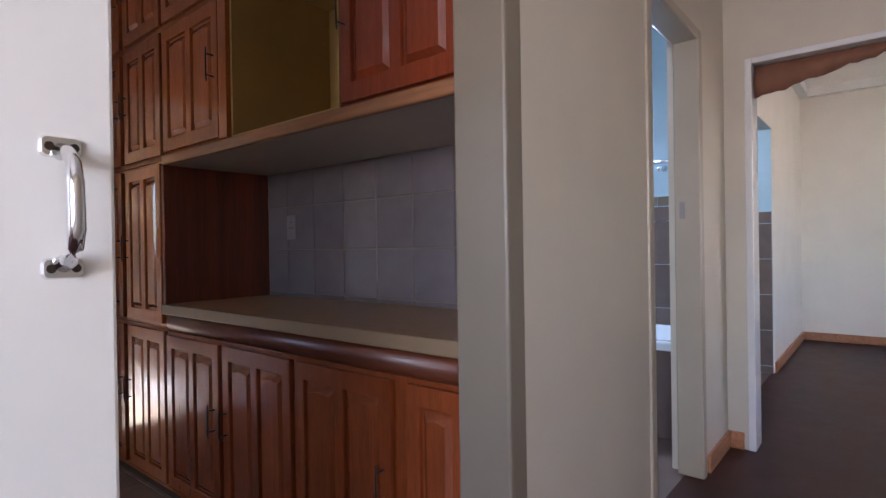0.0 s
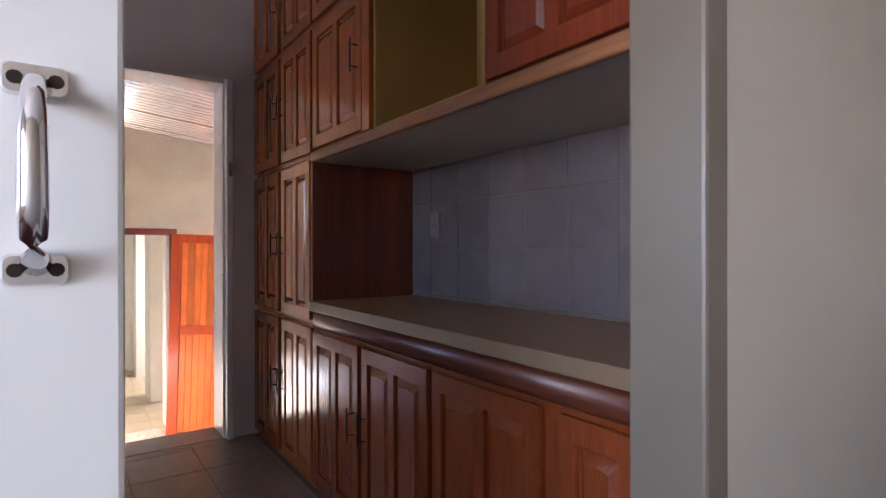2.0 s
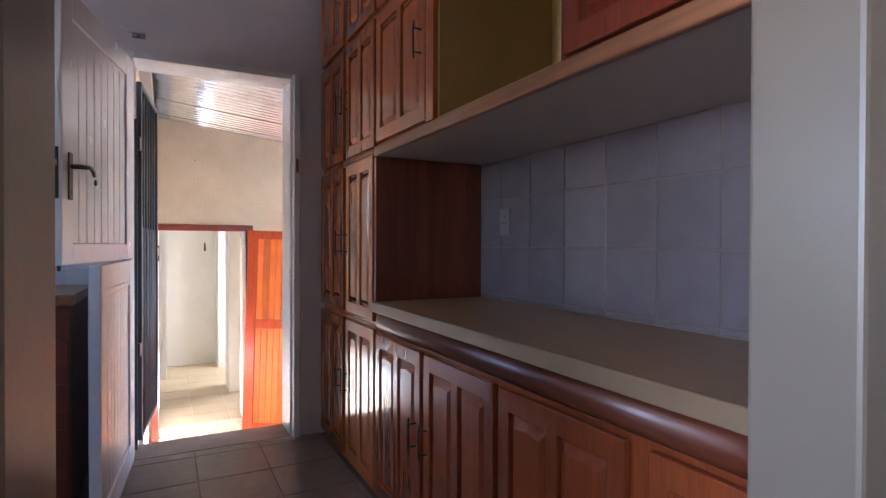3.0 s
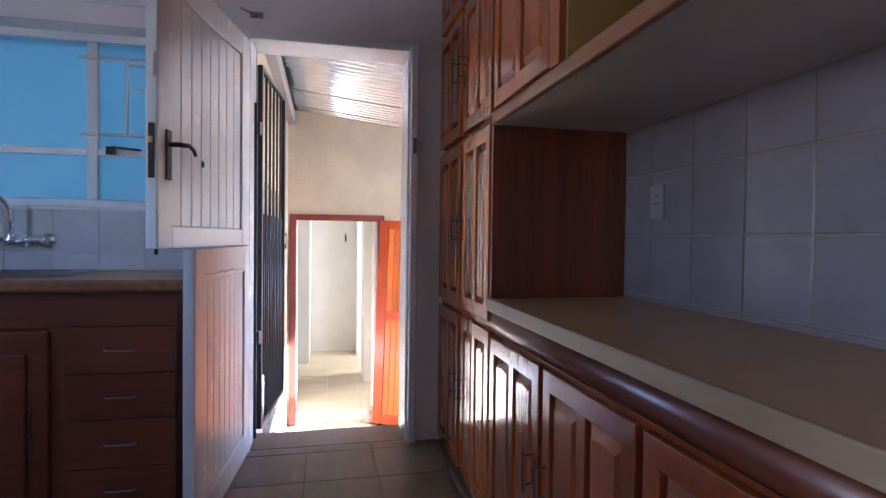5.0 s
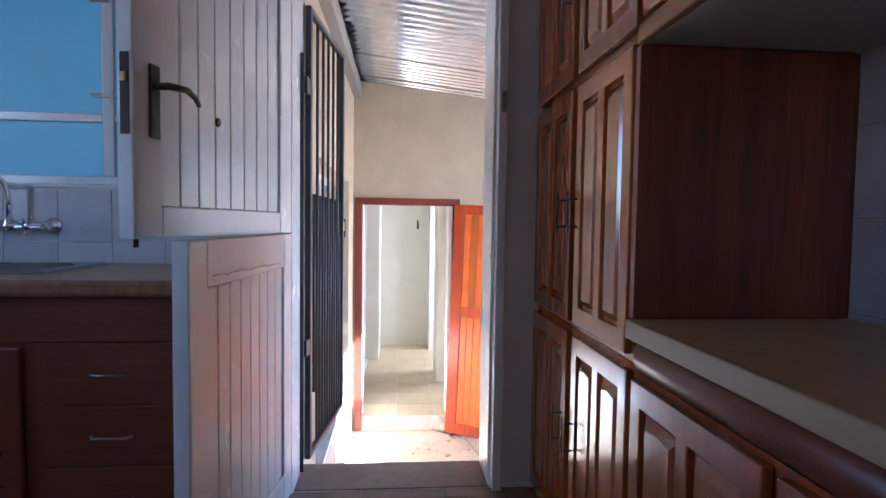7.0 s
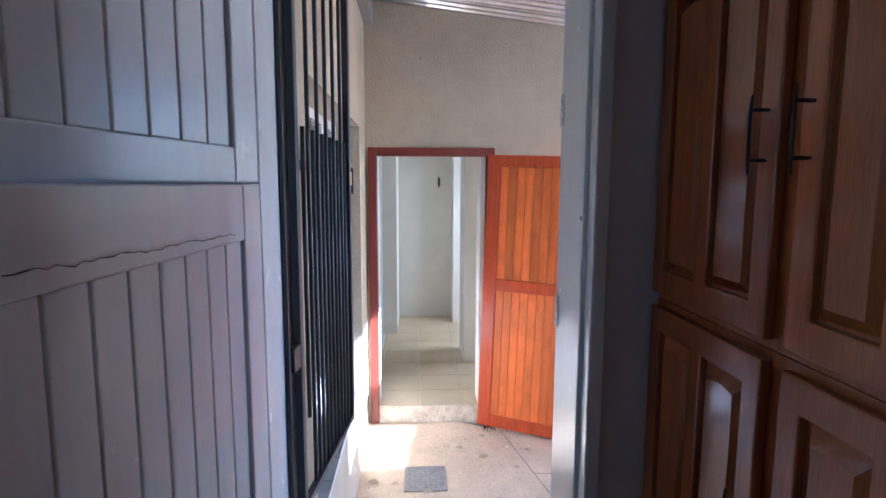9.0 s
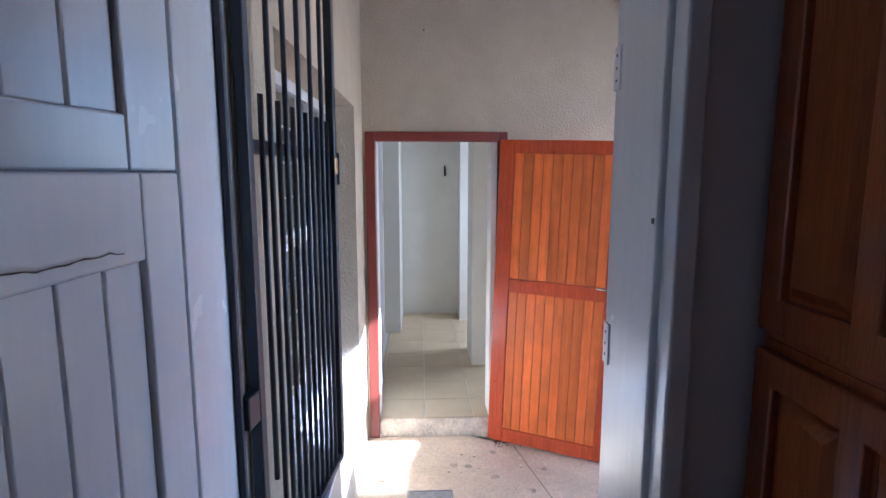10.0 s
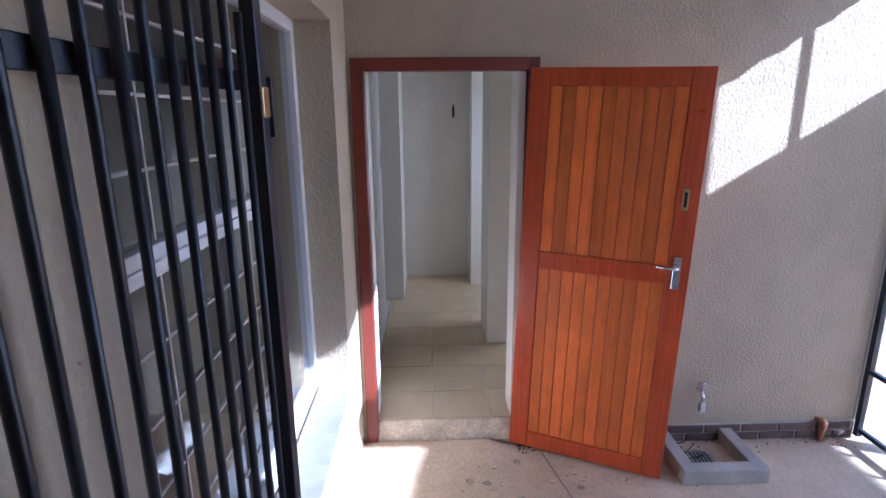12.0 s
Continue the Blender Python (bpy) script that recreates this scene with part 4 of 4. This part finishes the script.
for k in range(n + 1):
    u = k / n
    x = 2.94 + 0.87 * u
    zb = 1.865 + 0.155 * min(1.0, u * 1.25) + 0.006 * math.sin(u * 31) + 0.004 * math.sin(u * 73)
    row = [bm.verts.new(p) for p in ((x, 2.2, 2.038), (x, 2.165 + 0.006 * math.sin(u * 40), (zb + 2.038) / 2), (x, 2.19, zb), (x, 2.235, zb + 0.012), (x, 2.245, 2.038))]
    if prev:
        for i in range(5):
            bm.faces.new((prev[i], row[i], row[(i + 1) % 5], prev[(i + 1) % 5])).smooth = True
    else:
        bm.faces.new(row)
    prev = row
bm.faces.new(prev[::-1])
tagged(part("curtain_swag", bm, CLOTH), "brown cloth gathered up under the opening's head", "curtain")
vent = thing("air_vent", "small slotted air vent high on the hall wall", "vent")
bar("plate", HALL_WALL, vent, (3.1, 3.34, 2.132, 2.14, 2.33, 2.5), 0.002)
for i in range(7):
    for j in range(3):
        bar("slot", BLACK, vent, (3.12 + 0.031 * i, 3.138 + 0.031 * i, 2.1305, 2.133, 2.35 + 0.045 * j, 2.378 + 0.045 * j), 0)
bath = thing("bathtub", "white enamel bathtub with a dark tiled front", "bathtub")
bar("panel", BATH_TILE, bath, (1.0, 2.64, 2.05, 2.09, 0.0, 0.5), 0.003)
bm = bmesh.new()
rl = [loop(bm, 1.0, 2.64, 2.04, 2.74, 0.5, 0.05), loop(bm, 1.0, 2.64, 2.04, 2.74, 0.545, 0.05), loop(bm, 1.06, 2.58, 2.1, 2.68, 0.55, 0.1), loop(bm, 1.12, 2.5, 2.16, 2.62, 0.15, 0.12)]
for a, b in zip(rl, rl[1:]):
    for k in range(len(a)):
        bm.faces.new((a[k], a[(k + 1) % len(a)], b[(k + 1) % len(b)], b[k])).smooth = True
bm.faces.new(rl[-1])
part("tub", bm, ENAMEL, bath)
shw = thing("bath_mixer", "chrome bath mixer on the blue wall", "tap")
bm = bmesh.new()
tube(bm, [(2.3, 2.75, 1.62), (2.3, 2.68, 1.62), (2.3, 2.62, 1.6)], [0.022, 0.014, 0.012], 12)
tube(bm, [(2.25, 2.69, 1.66), (2.35, 2.69, 1.66)], 0.012, 10)
part("body", bm, CHROME, shw)

# ---------- yard: fittings ----------
gu = thing("gully", "low cement gully kerb with a round grate", "drain")
bm = bmesh.new()
gx0, gx1, gy0, gy1 = -2.688, -2.285, 0.735, 1.19
plate(bm, [gx0, gx0 + 0.001, gx1 - 0.075, gx1], [gy0, gy0 + 0.075, gy1 - 0.075, gy1], [(1, 1), (0, 1)], YARD, YARD + 0.085, lambda u, v, t: (u, v, t))
soften(bm, 0.008)
part("kerb", bm, KERB, gu)
bm = bmesh.new()
tube(bm, [(-2.5, 0.93, YARD), (-2.5, 0.93, YARD + 0.012), (-2.5, 0.93, YARD + 0.013)], [0.075, 0.075, 0.062], 24)
gr = part("grate", bm, CAST, gu)
for k in range(5):
    bar("slot", BLACK, gr, (-2.545 + 0.0, -2.455, 0.884 + 0.021 * k, 0.894 + 0.021 * k, YARD + 0.0125, YARD + 0.0145), 0.0005)
wt = thing("bib_tap", "small old garden tap on the yard wall", "tap")
bm = bmesh.new()
tube(bm, [(-2.69, 0.98, -0.52), (-2.65, 0.98, -0.52), (-2.63, 0.98, -0.54), (-2.63, 0.98, -0.58)], [0.014, 0.011, 0.011, 0.01], 10)
part("spout", bm, CHROME, wt)
bm = bmesh.new()
tube(bm, [(-2.65, 0.98, -0.52), (-2.65, 0.985, -0.47)], 0.006, 8)
tube(bm, [(-2.65, 0.96, -0.468), (-2.65, 1.01, -0.468)], 0.008, 8)
part("handle", bm, STEEL, wt)
bar("hose_tag", PLASTIC, wt, (-2.645, -2.615, 0.965, 0.995, -0.63, -0.575), 0.005)
pp = thing("pipe_stub", "rusty copper pipe elbow at the wall's foot", "pipe")
bm = bmesh.new()
tube(bm, [(-2.69, 1.72, -0.735), (-2.66, 1.72, -0.735), (-2.645, 1.72, -0.75), (-2.645, 1.72, YARD)], 0.017, 12)
part("pipe", bm, COPPER, pp)
bm = bmesh.new()
tube(bm, [(-2.66, 1.72, -0.72), (-2.64, 1.72, -0.735), (-2.645, 1.72, -0.775)], [0.02, 0.024, 0.022], 12)
part("elbow", bm, COPPER, pp)
# loose wire in the gully
bm = bmesh.new()
rnd = random.Random(9)
for k in range(4):
    c = Vector((-2.62 + 0.05 * k, 0.79 + 0.03 * k, YARD + 0.03))
    tube(bm, [c + Vector((rnd.uniform(-0.05, 0.05), rnd.uniform(-0.06, 0.06), rnd.uniform(-0.02, 0.07))) for _ in range(5)], 0.0025, 6)
tagged(part("loose_wire", bm, IRON), "tangle of thin dark wire in the gully", "wire")
# inspection cover
ic = thing("drain_cover", "weathered metal inspection cover with raised treads", "drain cover")
cx0, cx1, cy0, cy1 = -2.09, -1.8, -0.665, -0.395
bar("plate", CAST, ic, (cx0 + 0.012, cx1 - 0.012, cy0 + 0.012, cy1 - 0.012, YARD, YARD + 0.007), 0.002)
bm = bmesh.new()
plate(bm, [cx0, cx0 + 0.01, cx1 - 0.01, cx1], [cy0, cy0 + 0.01, cy1 - 0.01, cy1], [(1, 1)], YARD, YARD + 0.008, lambda u, v, t: (u, v, t))
part("rim", bm, CAST, ic)
bm = bmesh.new()
for i in range(8):
    for j in range(7):
        x, y = cx0 + 0.032 + 0.0315 * i, cy0 + 0.033 + 0.0335 * j
        dx, dy = (0.012, 0.003) if (i + j) % 2 else (0.003, 0.012)
        box(bm, x - dx, x + dx, y - dy, y + dy, YARD + 0.007, YARD + 0.0105)
tread = part("tread", bm, CAST, ic)
tread["kind"] = "stuff"
# fallen leaves and plaster crumbs
rnd = random.Random(21)


def dry_leaf(x, y, s, a):
    bm = bmesh.new()
    m = pose(x, y, YARD + 0.004, 0, 0, a)
    rows = []
    for k in range(6):
        u = k / 5
        wd = s * 0.42 * math.sin(math.pi * min(0.97, u * 0.94 + 0.03)) ** 0.8
        lift = 0.35 * s * (u - 0.5) ** 2
        rows.append([bm.verts.new(m @ Vector((s * (u - 0.5), q * wd, lift + abs(q) * wd * 0.5 + 0.002))) for q in (-1, 0, 1)])
    for p, q in zip(rows, rows[1:]):
        for k in range(2):
            bm.faces.new((p[k], p[k + 1], q[k + 1], q[k]))
    r = bmesh.ops.extrude_face_region(bm, geom=bm.faces[:])
    bmesh.ops.translate(bm, vec=(0, 0, 0.0012), verts=[v for v in r["geom"] if isinstance(v, bmesh.types.BMVert)])
    return tagged(part("dry_leaf", bm, LEAF), "small curled dry brown leaf on the yard floor", "leaf", "fallen leaves")


for x, y, s in ((-2.2, -0.8, 0.06), (-1.9, -0.86, 0.07), (-1.88, -0.72, 0.05), (-2.35, -0.37, 0.05), (-2.33, -0.28, 0.05), (-2.2, -0.12, 0.06), (-1.78, -0.52, 0.06), (-2.5, -0.1, 0.05), (-2.05, 0.08, 0.05), (-2.28, 0.2, 0.04), (-2.44, -0.42, 0.04)):
    dry_leaf(x, y, s, rnd.uniform(0, 360))
bm = bmesh.new()
for k in range(90):
    x, y, r = -2.64 + abs(rnd.gauss(0, 0.16)), rnd.uniform(-0.85, 0.3), rnd.uniform(0.002, 0.009)
    zg = YARD + max(0.0, 0.048 * (1 - (x + 2.67) / 0.36)) * (y < -0.15) - 0.002
    box(bm, x - r, x + r * rnd.uniform(0.6, 1.4), y - r, y + r * rnd.uniform(0.6, 1.4), zg, zg + r * 1.2, 0, None)
tagged(part("plaster_crumbs", bm, RISER), "crumbs of plaster and cement by the threshold", "rubble", kind="stuff")
# joints in the screed
for p in (((-2.6, 0.06), (-1.4, 0.3)), ((-1.98, 0.19), (-1.9, 1.6))):
    bm = bmesh.new()
    a, b = Vector((*p[0], 0)), Vector((*p[1], 0))
    d = (b - a)
    s = Vector((-d.y, d.x, 0)).normalized()
    lft, rgt = [], []
    for k in range(31):
        c = a + d * k / 30 + s * (0.0012 * math.sin(k * 1.7) + 0.0008 * math.sin(k * 4.1))
        lft.append(bm.verts.new(c + s * 0.0022 + Vector((0, 0, YARD + 0.0012))))
        rgt.append(bm.verts.new(c - s * 0.0022 + Vector((0, 0, YARD + 0.0012))))
    for k in range(30):
        bm.faces.new((lft[k], lft[k + 1], rgt[k + 1], rgt[k]))
    tagged(part("screed_crack", bm, BLACK), "thin dark crack in the cement screed", "crack", kind="structure")


# grille at the yard's open side
gg = thing("yard_gate", "black painted iron bar gate at the yard's open side", "gate")
for x in (-2.67, -1.8):
    bar("post", IRON, gg, (x, x + 0.032, 1.93, 1.962, YARD + 0.02, 1.84), 0.003)
for z in (YARD + 0.05, -0.43, 0.6, 1.8):
    bar("rail", IRON, gg, (-2.638, -1.8, 1.934, 1.958, z, z + 0.026), 0.002)
for k in range(6):
    x = -2.43 + 0.19 * k
    if x < -1.83:
        bar("bar", IRON, gg, (x - 0.01, x + 0.01, 1.936, 1.956, YARD + 0.076, 1.8), 0.002)
tagged(bar("wall_pier", KERB, None, (-2.89, -2.69, 1.93, 2.02, YARD, 1.84), 0.01), "rough cement pier at the wall's end", "pier", kind="structure")

# steel purlin under the roof, nail in the wall
tagged(bar("purlin", STEEL, None, (-2.69, -0.24, 0.8, 0.85, 2.02, 2.085), 0.003), "grey steel purlin under the roof sheets", "purlin", kind="structure")
nail = thing("wall_nail", "rusty nail in the plaster above the outer door", "nail")
bm = bmesh.new()
tube(bm, [(-2.69, -0.55, 1.93), (-2.66, -0.55, 1.928)], 0.004, 8)
part("shank", bm, BRONZE, nail)
# tiled jamb of the second bathroom
jamb = structure("jamb_toilet", BATH_BLUE, [(2.618, 2.736, 4.146, 4.152, 0.0, 2.05)], "pale blue jamb with dark tiles", "jamb")

# passage: hook, side door edge
hk = thing("wall_hook", "dark metal hook on the passage wall", "hook")
bm = bmesh.new()
tube(bm, [(-5.55, -0.29, 1.12), (-5.52, -0.29, 1.11), (-5.5, -0.29, 1.06), (-5.51, -0.29, 1.0)], [0.008, 0.01, 0.014, 0.012], 8)
part("arm", bm, BRONZE, hk)
sd = thing("side_door", "white painted passage door standing half open", "door")
bar("slab", GLOSS, sd, (-4.36, -3.55, -0.975, -0.94, PZ + 0.01, 1.35), 0.003)
kn = bmesh.new()
box(kn, -4.33, -4.29, -0.94, -0.933, 0.62, 0.76, 0.002)
part("lock_plate", kn, STEEL, sd)
# above the back door: dead fly-screen arm and hinge plates on the frame
sc = thing("door_hook", "small grey metal hook on the wall above the door", "hook")
bm = bmesh.new()
tube(bm, [(0.0, -0.93, 2.17), (0.02, -0.93, 2.17), (0.035, -0.95, 2.165), (0.04, -1.0, 2.185)], [0.008, 0.006, 0.006, 0.005], 8)
box(bm, 0.0, 0.006, -0.96, -0.9, 2.155, 2.185, 0.002)
part("arm", bm, STEEL, sc)
fr = bpy.data.objects["door_frame_back"]
for z in (0.62, 1.2):
    pl = bar("striker", GLOSS_OLD, fr, (-0.243, -0.213, DOOR_R - 0.0095, DOOR_R - 0.0055, z, z + 0.09), 0.001)
    for dz in (0.02, 0.045, 0.07):
        bar("screw", BRONZE, pl, (-0.232, -0.226, DOOR_R - 0.0105, DOOR_R - 0.0095, z + dz - 0.003, z + dz + 0.003), 0.0005)
bar("bolt_hole", BLACK, fr, (-0.032, -0.022, DOOR_R - 0.0072, DOOR_R - 0.005, 0.945, 0.955), 0)
bar("bolt_keep", STEEL, fr, (0.034, 0.044, -0.15, -0.13, 1.52, 1.6), 0.002)

# crumbled dirt on the yard floor, thickest along the door step
rng = random.Random(77)
bm = bmesh.new()
for k in range(520):
    if k < 300:
        x, y, r = -2.69 + abs(rng.gauss(0, 0.03)) + 0.02, rng.uniform(-0.95, 0.02), rng.uniform(0.003, 0.011)
    elif k < 400:
        x, y, r = -2.69 + abs(rng.gauss(0, 0.05)) + 0.02, rng.uniform(0.05, 1.9), rng.uniform(0.003, 0.008)
    else:
        x, y, r = rng.uniform(-2.6, -1.0), rng.uniform(-0.9, 1.2), rng.uniform(0.002, 0.006)
    top_v = bm.verts.new((x + rng.uniform(-r, r) * 0.5, y + rng.uniform(-r, r) * 0.5, YARD + r * rng.uniform(0.6, 1.2)))
    ring = [bm.verts.new((x + r * rng.uniform(0.7, 1.5) * math.cos(a), y + r * rng.uniform(0.7, 1.5) * math.sin(a), YARD - 0.001)) for a in (0.2, 1.4, 2.7, 3.9, 5.2)]
    for i in range(5):
        bm.faces.new((ring[i], ring[(i + 1) % 5], top_v))
tagged(part("dirt_crumbs", bm, DIRT, None), "dark crumbs of dirt on the yard floor", "debris", kind="stuff")

# ---------- pieces: tiles and bricks, last ----------


def tile_mesh(name, w, h, t, material, bev=0.002):
    bm = bmesh.new()
    box(bm, -w / 2, w / 2, -h / 2, h / 2, 0, t)
    top_edges = [e for e in bm.edges if all(v.co.z > t / 2 for v in e.verts)]
    bmesh.ops.bevel(bm, geom=top_edges, offset=bev, segments=1, affect="EDGES")
    return mesh_of(name, bm, material)


rnd = random.Random(5)


def tiles(parent, material, u0, u1, v0, v1, pu, pv, ou, ov, put, t=0.006, gap=0.004, skip=None, tilt=0.12):
    """Tiles in a grid of pitch pu by pv with joints through (ou, ov), cut at the field's edges. put(u, v): the pose of a tile's middle."""
    cache = {}
    i0, i1 = math.floor((u0 - ou) / pu), math.ceil((u1 - ou) / pu)
    j0, j1 = math.floor((v0 - ov) / pv), math.ceil((v1 - ov) / pv)
    for i in range(i0, i1):
        for j in range(j0, j1):
            a, b = max(u0, ou + i * pu), min(u1, ou + (i + 1) * pu)
            c, d = max(v0, ov + j * pv), min(v1, ov + (j + 1) * pv)
            if b - a < 0.012 or d - c < 0.012 or (skip and skip((a + b) / 2, (c + d) / 2)):
                continue
            key = (round(b - a, 3), round(d - c, 3))
            if key not in cache:
                cache[key] = tile_mesh("tile", b - a - gap, d - c - gap, t, material)
            m = put((a + b) / 2, (c + d) / 2) @ pose(0, 0, rnd.uniform(-0.0006, 0.0006), rnd.gauss(0, tilt), rnd.gauss(0, tilt), 0)
            piece("tile", cache[key], parent, m)


tiles(floor_kitchen, FLOOR_TILE, 0.0, 2.71, -3.2, 0.0, 0.33, 0.3265, 0.07, -0.676, lambda u, v: pose(u, v, -0.006), skip=lambda u, v: u < 0.55 and v < -1.3)
# Joints take the darkened frame paint, which gives them the niche's shade too.
niche = structure("tile_splashback", SHADED_FRAME, [(0.93, 2.64, 0.545, 0.56, 0.8635, 1.498)], "glossy pale grey wall tiles and joints, darkened for the niche's shade", "splashback")
tiles(niche, SHADED_TILE, 0.932, 2.64, 0.866, 1.497, 0.2175, 0.2175, 0.019, 0.885, lambda u, v: pose(u, 0.546, v, 90, 0, 0), 0.005, 0.005, tilt=0.03)
splash = structure("tile_splashback_sink", GROUT, [(0.0, 0.004, -3.19, -1.0, 0.912, 1.19)], "white wall tiles above the sink", "splashback")
tiles(splash, WALL_TILE, -3.19, -1.0, 0.912, 1.19, 0.195, 0.2, -1.627, 0.993, lambda u, v: pose(0.003, u, v, 90, 0, 90), 0.005, 0.0026)
tiles(floor_passage, PASSAGE_TILE, -5.55, -2.692, -0.93, 1.3, 0.35, 0.345, -3.005, -0.555, lambda u, v: pose(u, v, PZ - 0.006))
sill = structure("window_sill_yard", GROUT, [(-2.28, -0.575, -1.105, -0.945, -0.25, -0.235)], "grey tiled window sill", "sill")
tiles(sill, SILL_TILE, -2.28, -0.575, -1.105, -0.945, 0.2, 0.2, -2.28, -1.145, lambda u, v: pose(u, v, -0.237), 0.006)
wb = bpy.data.objects["wall_bathroom"]
for y, x0b, x1b in ((2.75, 0.9, 2.64), (4.35, 0.9, 2.62)):
    tiles(wb, BATH_TILE, x0b, x1b, 0.0, 1.36, 0.3, 0.3, 0.0, 0.06, lambda u, v: pose(u, y, v, 90, 0, 0), 0.006, 0.004)
    tiles(wb, SHADED_FRAME, x0b, x1b, 1.362, 1.43, 0.15, 0.15, 0.0, 1.3, lambda u, v: pose(u, y, v, 90, 0, 0), 0.008, 0.004)
tiles(jamb, BATH_TILE, 2.62, 2.736, 0.0, 1.36, 0.3, 0.3, 2.5, 0.06, lambda u, v: pose(u, 4.147, v, 90, 0, 0), 0.006, 0.004)
plinth = structure("plinth", KERB, [(-2.689, -2.672, 0.7, 1.93, YARD, YARD + 0.105)], "weathered brick footing of the yard wall", "plinth")
bk = {}
for r in range(2):
    x = 0.7 - 0.11 * r
    while x < 1.9:
        a, b = max(0.7, x), min(1.925, x + 0.22)
        key = round(b - a, 3)
        if key > 0.03:
            if key not in bk:
                bk[key] = tile_mesh("brick", key - 0.012, 0.045, 0.012, BRICK, 0.004)
            piece("brick", bk[key], plinth, pose(-2.675 + rnd.uniform(-0.002, 0.003), (a + b) / 2, YARD + 0.028 + 0.052 * r, 90, 0, 90))
        x += 0.22
